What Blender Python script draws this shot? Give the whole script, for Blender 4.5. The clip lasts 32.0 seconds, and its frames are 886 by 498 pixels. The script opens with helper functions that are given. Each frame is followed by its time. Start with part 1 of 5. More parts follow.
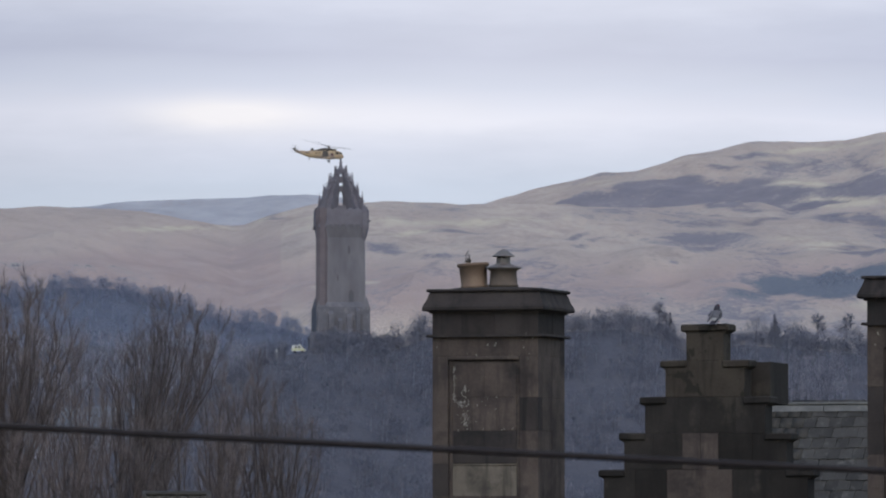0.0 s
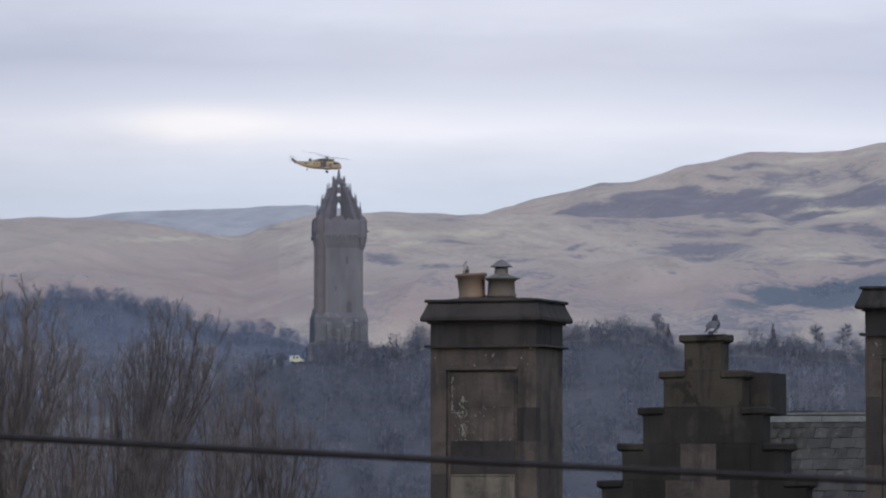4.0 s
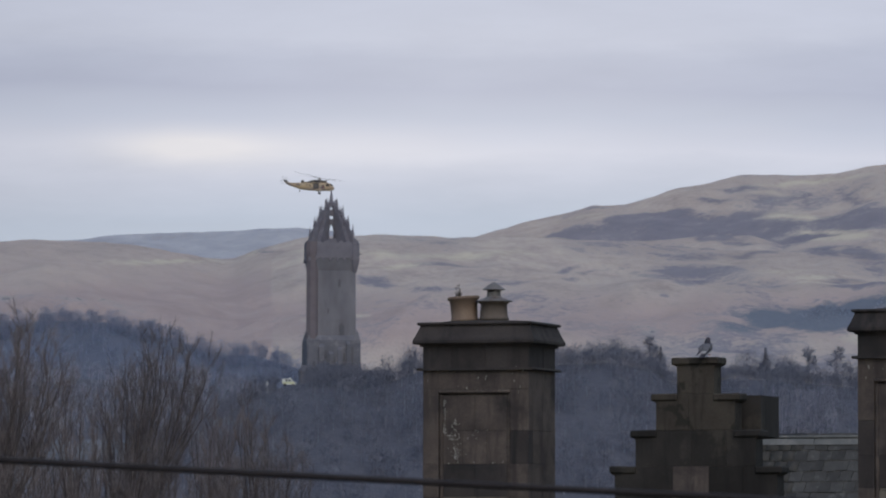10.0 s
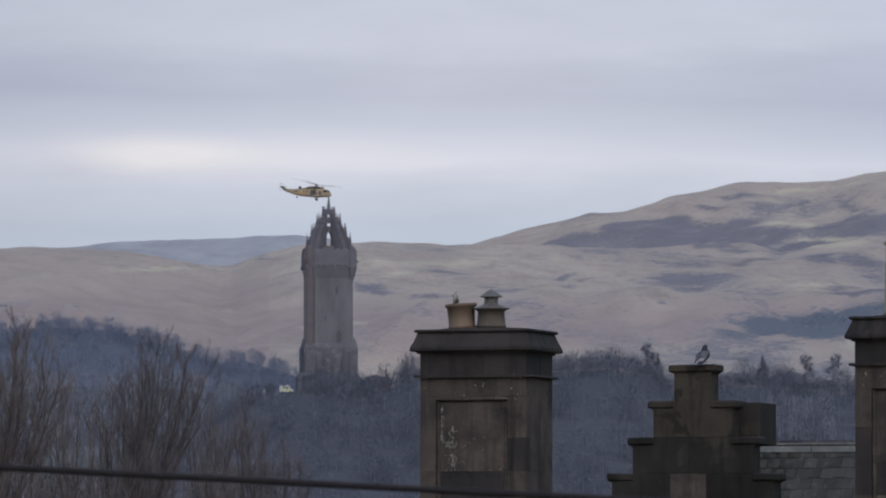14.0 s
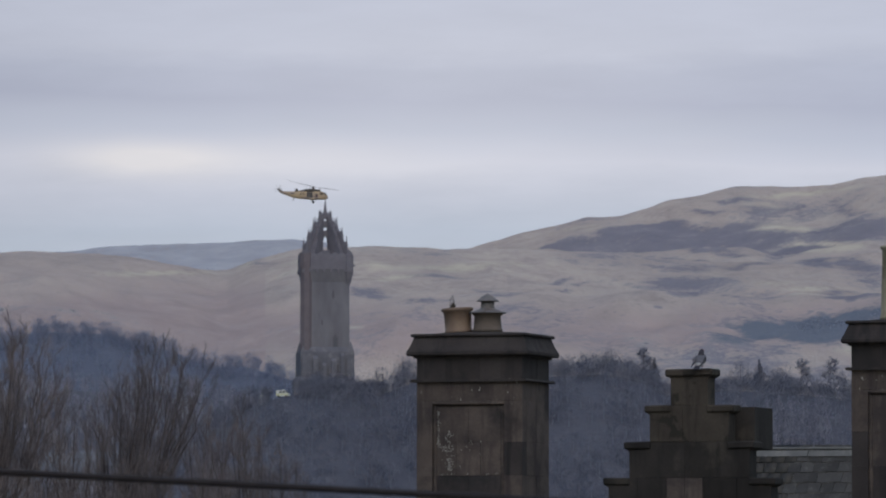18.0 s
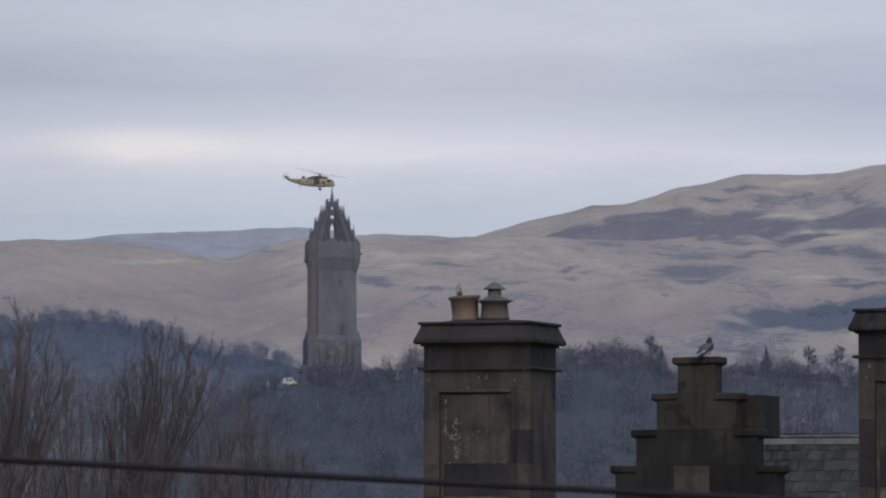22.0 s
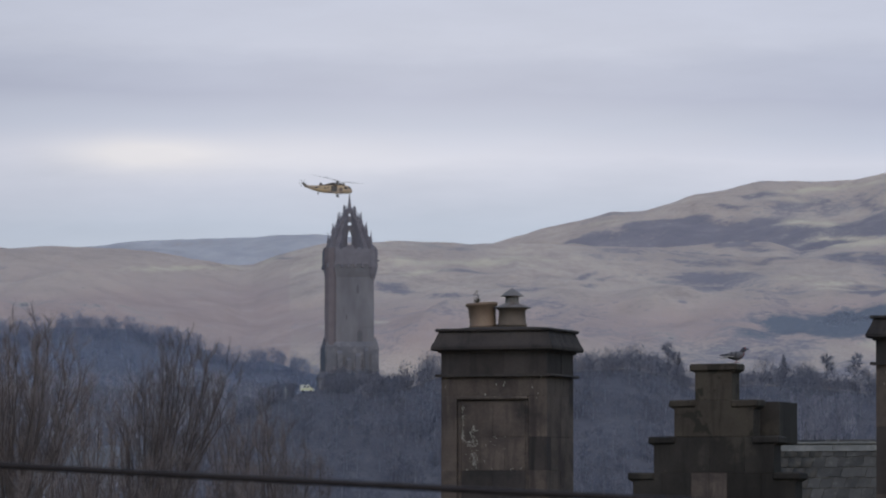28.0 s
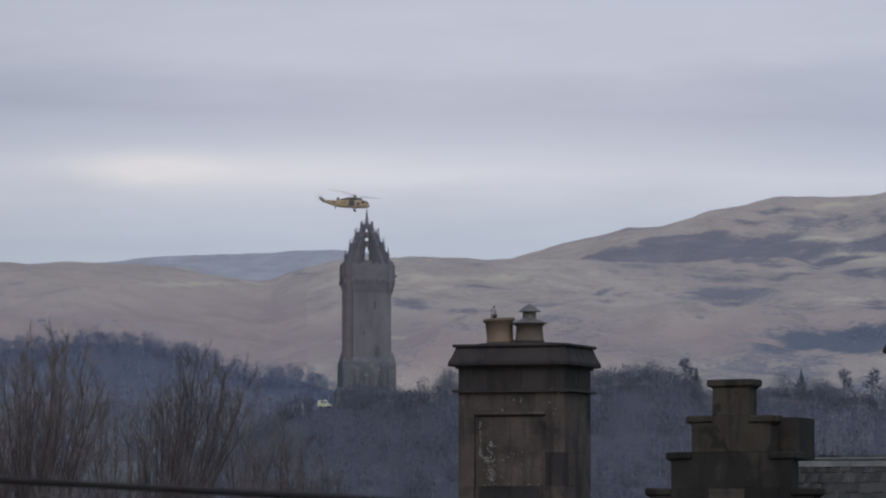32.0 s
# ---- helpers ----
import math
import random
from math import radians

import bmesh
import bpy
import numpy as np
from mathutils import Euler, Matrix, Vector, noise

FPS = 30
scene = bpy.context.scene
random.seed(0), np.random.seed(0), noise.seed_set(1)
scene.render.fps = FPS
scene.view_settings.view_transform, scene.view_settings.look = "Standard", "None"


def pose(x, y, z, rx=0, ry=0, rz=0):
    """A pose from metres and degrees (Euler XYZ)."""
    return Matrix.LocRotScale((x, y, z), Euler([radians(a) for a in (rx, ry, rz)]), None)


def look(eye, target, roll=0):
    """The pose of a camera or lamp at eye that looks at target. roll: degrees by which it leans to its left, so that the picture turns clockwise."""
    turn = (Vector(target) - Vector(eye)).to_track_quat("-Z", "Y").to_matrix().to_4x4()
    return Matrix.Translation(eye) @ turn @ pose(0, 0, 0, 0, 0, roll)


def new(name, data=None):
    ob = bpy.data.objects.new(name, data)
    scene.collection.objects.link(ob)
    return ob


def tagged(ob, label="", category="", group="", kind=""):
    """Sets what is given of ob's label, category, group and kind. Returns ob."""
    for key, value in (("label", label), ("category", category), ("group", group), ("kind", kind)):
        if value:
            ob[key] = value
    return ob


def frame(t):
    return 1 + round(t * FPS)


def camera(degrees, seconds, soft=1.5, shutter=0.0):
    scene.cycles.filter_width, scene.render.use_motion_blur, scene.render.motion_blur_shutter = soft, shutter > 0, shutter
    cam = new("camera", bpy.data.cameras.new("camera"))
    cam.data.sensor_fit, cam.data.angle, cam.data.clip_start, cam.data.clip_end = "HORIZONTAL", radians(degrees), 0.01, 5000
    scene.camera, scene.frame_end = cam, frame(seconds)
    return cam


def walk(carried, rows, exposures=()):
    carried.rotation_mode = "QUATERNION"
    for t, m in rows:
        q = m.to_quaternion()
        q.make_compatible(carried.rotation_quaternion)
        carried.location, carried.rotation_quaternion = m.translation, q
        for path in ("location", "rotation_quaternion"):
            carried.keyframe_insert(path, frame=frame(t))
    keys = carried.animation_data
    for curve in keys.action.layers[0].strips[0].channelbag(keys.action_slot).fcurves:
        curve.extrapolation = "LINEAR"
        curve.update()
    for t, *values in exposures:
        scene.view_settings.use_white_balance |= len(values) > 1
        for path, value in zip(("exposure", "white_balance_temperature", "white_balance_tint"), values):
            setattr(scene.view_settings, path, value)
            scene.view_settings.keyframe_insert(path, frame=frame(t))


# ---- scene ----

# ---- camera: fixed on a stand, slowly panning and tilting ----
cam = camera(9.4, 32.0, soft=1.8, shutter=0.5)
cam.data.dof.use_dof, cam.data.dof.focus_distance, cam.data.dof.aperture_fstop = True, 100.0, 8.5     # a long lens: the cable close by is out of focus
walk(cam, [
    (0, pose(0, 0, 10, 92.6778, 0, 0.0000)),
    (0.5, pose(0, 0, 10, 92.6688, 0, -0.0008)),
    (1, pose(0, 0, 10, 92.6490, 0, -0.0088)),
    (1.5, pose(0, 0, 10, 92.6734, 0, -0.0178)),
    (2, pose(0, 0, 10, 92.7036, 0, -0.0450)),
    (2.5, pose(0, 0, 10, 92.7370, 0, -0.0553)),
    (3, pose(0, 0, 10, 92.7524, 0, -0.0469)),
    (3.5, pose(0, 0, 10, 92.7685, 0, -0.0253)),
    (5.5, pose(0, 0, 10, 92.8720, 0, -0.0157)),
    (6, pose(0, 0, 10, 92.9087, 0, -0.0103)),
    (6.5, pose(0, 0, 10, 92.9611, 0, -0.0103)),
    (7, pose(0, 0, 10, 93.0125, 0, -0.0285)),
    (7.5, pose(0, 0, 10, 93.0256, 0, -0.0343)),
    (8, pose(0, 0, 10, 93.0620, 0, -0.0566)),
    (8.5, pose(0, 0, 10, 92.9857, 0, -0.0730)),
    (9, pose(0, 0, 10, 92.9732, 0, -0.1007)),
    (9.5, pose(0, 0, 10, 92.9980, 0, -0.1097)),
    (10, pose(0, 0, 10, 93.0314, 0, -0.1007)),
    (10.5, pose(0, 0, 10, 93.0381, 0, -0.1072)),
    (11, pose(0, 0, 10, 93.0381, 0, -0.1085)),
    (11.5, pose(0, 0, 10, 93.0346, 0, -0.1253)),
    (12, pose(0, 0, 10, 93.0127, 0, -0.1394)),
    (12.5, pose(0, 0, 10, 93.0501, 0, -0.1529)),
    (13, pose(0, 0, 10, 93.0809, 0, -0.1560)),
    (13.5, pose(0, 0, 10, 93.0906, 0, -0.1472)),
    (14, pose(0, 0, 10, 93.1083, 0, -0.1298)),
    (14.5, pose(0, 0, 10, 93.1388, 0, -0.1272)),
    (16.5, pose(0, 0, 10, 93.1850, 0, -0.1119)),
    (17, pose(0, 0, 10, 93.1667, 0, -0.1459)),
    (17.5, pose(0, 0, 10, 93.1574, 0, -0.1658)),
    (18, pose(0, 0, 10, 93.1540, 0, -0.1671)),
    (18.5, pose(0, 0, 10, 93.1374, 0, -0.1858)),
    (19, pose(0, 0, 10, 93.1263, 0, -0.1926)),
    (19.5, pose(0, 0, 10, 93.1092, 0, -0.2033)),
    (20, pose(0, 0, 10, 93.0897, 0, -0.1736)),
    (20.5, pose(0, 0, 10, 93.0588, 0, -0.1459)),
    (21, pose(0, 0, 10, 93.0620, 0, -0.1273)),
    (21.5, pose(0, 0, 10, 93.0344, 0, -0.1183)),
    (22, pose(0, 0, 10, 93.0263, 0, -0.0928)),
    (22.5, pose(0, 0, 10, 93.0256, 0, -0.1003)),
    (23, pose(0, 0, 10, 93.0224, 0, -0.0899)),
    (23.5, pose(0, 0, 10, 93.0164, 0, -0.0907)),
    (24, pose(0, 0, 10, 93.0070, 0, -0.0544)),
    (24.5, pose(0, 0, 10, 93.0256, 0, -0.0354)),
    (25, pose(0, 0, 10, 93.0167, 0, -0.0088)),
    (25.5, pose(0, 0, 10, 93.0263, 0, -0.0008)),
    (27.5, pose(0, 0, 10, 93.0838, 0, 0.0573)),
    (28, pose(0, 0, 10, 93.0989, 0, 0.0928)),
    (28.5, pose(0, 0, 10, 93.0989, 0, 0.1018)),
    (29, pose(0, 0, 10, 93.1176, 0, 0.1204)),
    (29.5, pose(0, 0, 10, 93.1452, 0, 0.1395)),
    (30, pose(0, 0, 10, 93.1728, 0, 0.1751)),
    (30.5, pose(0, 0, 10, 93.2062, 0, 0.2027)),
    (31, pose(0, 0, 10, 93.2220, 0, 0.2321)),
    (31.5, pose(0, 0, 10, 93.2371, 0, 0.2580)),
    (32, pose(0, 0, 10, 93.2645, 0, 0.2766)),
], exposures=[(0, 0.33), (3, 0.38), (5, 0.30), (8, 0.12), (12, 0.09), (14, 0.08), (19, 0.0), (25, 0.07), (28, 0.09), (30, 0.02), (32, -0.06)])

# ---- sky, sun ----
SUN_FROM = (0.10, -0.68, 0.72)     # the sun stands behind the camera, veiled by thin cloud
world = bpy.data.worlds.new("sky")
scene.world = world
world.use_nodes = True
wn = world.node_tree.nodes
sky = wn.new("ShaderNodeTexSky")
sky.sky_type, sky.sun_disc = "NISHITA", False
sky.sun_elevation, sky.sun_rotation = radians(44), radians(171)
sky.dust_density, sky.air_density = 1.5, 1.4
world.node_tree.links.new(sky.outputs[0], wn["Background"].inputs[0])
wn["Background"].inputs[1].default_value = 0.15
sun = new("sun", bpy.data.lights.new("sun", "SUN"))
sun.data.energy, sun.data.angle, sun.data.color = 0.6, radians(35), (1.0, 0.96, 0.92)
sun.matrix_world = look((0, 0, 300), (-SUN_FROM[0], -SUN_FROM[1], 300 - SUN_FROM[2]))


# ---- materials ----
def nodes_of(name):
    m = bpy.data.materials.new(name)
    m.use_nodes = True
    return m, m.node_tree.nodes, m.node_tree.links, m.node_tree.nodes["Principled BSDF"]


def coords(n, l, stretch=(1, 1, 1), world_space=False):
    tc = n.new("ShaderNodeNewGeometry") if world_space else n.new("ShaderNodeTexCoord")
    mp = n.new("ShaderNodeMapping")
    mp.inputs["Scale"].default_value = stretch
    l.new(tc.outputs["Position" if world_space else "Object"], mp.inputs["Vector"])
    return mp.outputs[0]


def noise_tex(n, l, vec, scale, detail=5, rough=0.55):
    t = n.new("ShaderNodeTexNoise")
    t.inputs["Scale"].default_value, t.inputs["Detail"].default_value = scale, detail
    t.inputs["Roughness"].default_value = rough
    l.new(vec, t.inputs["Vector"])
    return t.outputs["Fac"]


def ramp(n, l, fac, stops):
    r = n.new("ShaderNodeValToRGB")
    while len(r.color_ramp.elements) < len(stops):
        r.color_ramp.elements.new(0.5)
    for e, (p, c) in zip(r.color_ramp.elements, stops):
        e.position, e.color = p, (*c, 1) if len(c) == 3 else c
    l.new(fac, r.inputs[0])
    return r.outputs[0]


def mix(n, l, a, b, fac, blend="MIX"):
    x = n.new("ShaderNodeMix")
    x.data_type, x.blend_type = "RGBA", blend
    for sock, v in ((0, fac), (6, a), (7, b)):
        if hasattr(v, "links"):
            l.new(v, x.inputs[sock])
        else:
            x.inputs[sock].default_value = v if sock == 0 else (*v, 1)
    return x.outputs[2]


def math_node(n, l, op, a, b=0.0):
    x = n.new("ShaderNodeMath")
    x.operation = op
    for i, v in enumerate((a, b)):
        if hasattr(v, "links"):
            l.new(v, x.inputs[i])
        else:
            x.inputs[i].default_value = v
    return x.outputs[0]


def surface(name, dark, light, scale=3.0, fine=40.0, rough=0.9, metal=0.0, bump=0.3, depth=0.01,
            stain=None, stain_scale=1.0, stain_at=(0.5, 0.65), stretch=(1, 1, 1), rand=0.0, world_space=False, spec=0.12, streak=None, thin=0.0):
    """A weathered surface: broad and fine variation, stains with their own shape, relief, and a shift from piece to piece."""
    m, n, l, p = nodes_of(name)
    v = coords(n, l, stretch, world_space)
    broad, grain = noise_tex(n, l, v, scale), noise_tex(n, l, v, fine, 4, 0.7)
    f = math_node(n, l, "ADD", math_node(n, l, "MULTIPLY", broad, 0.65), math_node(n, l, "MULTIPLY", grain, 0.35))
    col = ramp(n, l, f, [(0.3, dark), (0.7, light)])
    if stain:
        s = noise_tex(n, l, v, stain_scale, 7, 0.65)
        col = mix(n, l, col, stain, ramp(n, l, s, [(stain_at[0], (0, 0, 0)), (stain_at[1], (1, 1, 1))]))
    if streak:
        k = noise_tex(n, l, coords(n, l, (1, 1, 0.12), world_space), 7.0, 5, 0.6)
        col = mix(n, l, col, streak, ramp(n, l, k, [(0.50, (0, 0, 0)), (0.68, (0.85, 0.85, 0.85))]))
    if rand:
        info = n.new("ShaderNodeObjectInfo")
        k = math_node(n, l, "ADD", math_node(n, l, "MULTIPLY", info.outputs["Random"], 2 * rand), 1 - rand)
        hsv = n.new("ShaderNodeHueSaturation")
        l.new(k, hsv.inputs["Value"])
        l.new(col, hsv.inputs["Color"])
        col = hsv.outputs[0]
    l.new(col, p.inputs["Base Color"])
    if thin:
        tr, mx = n.new("ShaderNodeBsdfTranslucent"), n.new("ShaderNodeMixShader")
        l.new(col, tr.inputs[0])
        mx.inputs[0].default_value = thin
        for k, out in ((1, p.outputs[0]), (2, tr.outputs[0])):
            l.new(out, mx.inputs[k])
        l.new(mx.outputs[0], n["Material Output"].inputs[0])
    p.inputs["Roughness"].default_value, p.inputs["Metallic"].default_value = rough, metal
    p.inputs["Specular IOR Level"].default_value = spec
    if bump:
        b = n.new("ShaderNodeBump")
        b.inputs["Strength"].default_value, b.inputs["Distance"].default_value = bump, depth
        l.new(f, b.inputs["Height"])
        l.new(b.outputs[0], p.inputs["Normal"])
    return m


SOOT = surface("sooty_sandstone", (0.024, 0.021, 0.0225), (0.050, 0.044, 0.0435), 2.2, 45, world_space=True, streak=(0.018, 0.017, 0.019), stain=(0.022, 0.021, 0.0225), stain_scale=1.6, rand=0.10, bump=0.6)
STONE = surface("weathered_sandstone", (0.038, 0.031, 0.0305), (0.106, 0.087, 0.079), 2.0, 50, world_space=True, streak=(0.032, 0.027, 0.028), stain=(0.029, 0.026, 0.027), stain_scale=2.4, stain_at=(0.46, 0.66), rand=0.08, bump=0.6)
PALE_STONE = surface("pale_sandstone", (0.085, 0.075, 0.066), (0.165, 0.147, 0.126), 2.4, 50, world_space=True, streak=(0.05, 0.045, 0.042), stain=(0.045, 0.041, 0.039), stain_scale=2.0, stain_at=(0.5, 0.68), rand=0.10, bump=0.5)
GABLE_STONE = surface("dark_gable_stone", (0.026, 0.022, 0.020), (0.058, 0.050, 0.042), 2.4, 42, world_space=True, streak=(0.018, 0.016, 0.016), stain=(0.022, 0.020, 0.018), stain_scale=3.4, stain_at=(0.54, 0.60), rand=0.10, bump=0.6)
BLACK_STONE = surface("blackened_gable_stone", (0.0135, 0.0125, 0.0125), (0.032, 0.029, 0.028), 2.4, 42, world_space=True, streak=(0.014, 0.013, 0.0135), stain=(0.050, 0.045, 0.039), stain_scale=2.0, stain_at=(0.56, 0.70), rand=0.18, bump=0.6)
MORTAR = surface("mortar", (0.026, 0.023, 0.0225), (0.052, 0.046, 0.043), 8, 60)
LICHEN = surface("pale_bird_lime", (0.16, 0.158, 0.152), (0.29, 0.285, 0.275), 15, 90)
BUFF_CLAY = surface("buff_fireclay", (0.112, 0.079, 0.062), (0.165, 0.120, 0.094), 5, 60, rough=0.7, stain=(0.175, 0.135, 0.10), stain_scale=4, stain_at=(0.55, 0.75), bump=0.25)
PALE_CLAY = surface("pale_fireclay", (0.20, 0.18, 0.13), (0.29, 0.26, 0.19), 5, 60, rough=0.7, stain=(0.13, 0.11, 0.08), stain_scale=4, bump=0.25)
DULL_CLAY = surface("dull_fireclay", (0.068, 0.055, 0.049), (0.112, 0.092, 0.078), 5, 60, rough=0.75, stain=(0.085, 0.07, 0.062), stain_scale=4, bump=0.25)
COWL_METAL = surface("grey_cowl_metal", (0.105, 0.098, 0.100), (0.175, 0.165, 0.166), 6, 70, rough=0.6, metal=0.2, stain=(0.1, 0.08, 0.075), stain_scale=5)
SLATE = surface("slate", (0.027, 0.026, 0.0255), (0.056, 0.054, 0.052), 5, 60, world_space=True, rough=0.6, stain=(0.085, 0.083, 0.080), stain_scale=11, stain_at=(0.54, 0.70), stretch=(1, 0.6, 0.6), rand=0.26, bump=0.5)
RIDGE_STONE = surface("pale_ridge_stone", (0.066, 0.068, 0.070), (0.124, 0.125, 0.128), 5, 50, stain=(0.14, 0.14, 0.137), stain_scale=4, rand=0.10)
HARL = surface("grey_harled_wall", (0.16, 0.15, 0.13), (0.26, 0.24, 0.21), 1.5, 30, bump=0.5)
LEAD = surface("lead_flashing", (0.12, 0.125, 0.135), (0.2, 0.205, 0.215), 4, 40, rough=0.6)
CABLE = surface("black_cable_sheath", (0.012, 0.010, 0.012), (0.022, 0.019, 0.021), 20, 200, rough=0.6)
POLE_WOOD = surface("creosoted_pole", (0.04, 0.03, 0.022), (0.09, 0.065, 0.045), 6, 60, stretch=(1, 1, 0.1))
STEM = surface("dry_weed_stem", (0.05, 0.042, 0.035), (0.09, 0.075, 0.06), 20, 90)
# near bark and twigs, lifted in tone to stand for thin haze
BARK = surface("grey_brown_bark", (0.052, 0.044, 0.046), (0.088, 0.075, 0.077), 1.5, 14, stretch=(1, 1, 0.3), world_space=True)
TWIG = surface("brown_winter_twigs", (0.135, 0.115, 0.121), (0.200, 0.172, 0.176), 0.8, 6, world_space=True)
# distant twigs: haze put into the colour, paler and bluer than bare wood
WOOD_TWIG = surface("hazed_winter_woodland", (0.200, 0.202, 0.244), (0.248, 0.249, 0.293), 0.02, 0.3, bump=0, thin=0.5, world_space=True)
FAR_TWIG = surface("hazed_far_twigs", (0.275, 0.298, 0.385), (0.302, 0.325, 0.412), 0.03, 0.4, bump=0, thin=0.5, world_space=True)
HILL_TWIG = surface("hazed_plantation_twigs", (0.26, 0.29, 0.36), (0.30, 0.33, 0.40), 0.03, 0.4, bump=0, thin=0.45, world_space=True)
PALE_TWIG = surface("hazed_pale_birch_twigs", (0.33, 0.325, 0.375), (0.40, 0.39, 0.44), 0.05, 0.5, bump=0, thin=0.5, world_space=True)
TOWER_STONE = surface("grey_tower_stone", (0.108, 0.108, 0.130), (0.160, 0.157, 0.180), 0.22, 1.2, stain=(0.098, 0.096, 0.114), stain_scale=0.15, stain_at=(0.5, 0.75), stretch=(1, 1, 0.35), bump=0.4, depth=0.15)
PLINTH_STONE = surface("patchy_plinth_stone", (0.078, 0.081, 0.100), (0.122, 0.122, 0.146), 0.3, 2.5, stain=(0.142, 0.140, 0.162), stain_scale=0.25, stain_at=(0.52, 0.62), bump=0.6, depth=0.3)
CROWN_STONE = surface("dark_crown_stone", (0.104, 0.101, 0.124), (0.150, 0.144, 0.172), 0.4, 3, bump=0.5, depth=0.1)
# shade in windows and plinth recesses as a dark colour; also the lodge roof
SHADE_STONE = surface("recess_shade_stone", (0.072, 0.073, 0.088), (0.100, 0.100, 0.116), 0.6, 4, bump=0)
RED_STONE = surface("reddish_stone", (0.100, 0.088, 0.104), (0.136, 0.120, 0.136), 0.3, 3, bump=0.4, depth=0.1)
DARK_GLASS = surface("dark_opening", (0.02, 0.021, 0.024), (0.04, 0.041, 0.045), 2, 9, rough=0.3)
# yellow dulled to hold haze; its stain stands for shadow on the rear
YELLOW = surface("hazed_yellow_paint", (0.31, 0.232, 0.150), (0.42, 0.322, 0.200), 0.6, 6, rough=0.45, spec=0.3, stain=(0.26, 0.205, 0.172), stain_scale=0.35, stain_at=(0.44, 0.6), bump=0)
# dark grey, lifted in tone for the haze over the helicopter
HELI_DARK = surface("dark_grey_machine_paint", (0.062, 0.058, 0.060), (0.115, 0.108, 0.105), 1, 8, rough=0.5, bump=0)
HELI_GREY = surface("exhaust_grey", (0.12, 0.11, 0.10), (0.2, 0.185, 0.17), 1, 8, rough=0.5, bump=0)
BLADE = surface("rotor_blade_grey", (0.13, 0.13, 0.135), (0.2, 0.2, 0.205), 0.7, 6, rough=0.6, bump=0)
MARK_RED = surface("red_marking", (0.35, 0.03, 0.03), (0.45, 0.05, 0.05), 2, 9, rough=0.5, bump=0)
MARK_DARK = surface("dark_marking", (0.03, 0.03, 0.05), (0.06, 0.06, 0.08), 2, 9, rough=0.5, bump=0)
TYRE = surface("tyre_rubber", (0.015, 0.015, 0.015), (0.03, 0.03, 0.03), 8, 60, bump=0)
VAN_WHITE = surface("white_vehicle_paint", (0.40, 0.415, 0.41), (0.50, 0.515, 0.50), 0.5, 5, rough=0.35, spec=0.5, bump=0)
VAN_YELLOW = surface("yellow_green_band", (0.42, 0.43, 0.24), (0.50, 0.51, 0.30), 2, 9, rough=0.4, bump=0)
PIGEON_GREY = surface("blue_grey_feathers", (0.062, 0.063, 0.076), (0.122, 0.124, 0.144), 30, 160, rough=0.7, bump=0.1)
PIGEON_DARK = surface("dark_feathers", (0.022, 0.021, 0.030), (0.048, 0.046, 0.060), 30, 160, rough=0.6, bump=0.1)
PIGEON_PALE = surface("white_feathers", (0.21, 0.21, 0.22), (0.28, 0.28, 0.29), 30, 160, rough=0.8, bump=0)
PIGEON_BREAST = surface("mauve_breast_feathers", (0.075, 0.040, 0.052), (0.125, 0.07, 0.085), 30, 160, rough=0.6, bump=0)
PIGEON_LEG = surface("pink_bird_leg", (0.17, 0.075, 0.07), (0.24, 0.11, 0.10), 40, 200, bump=0)


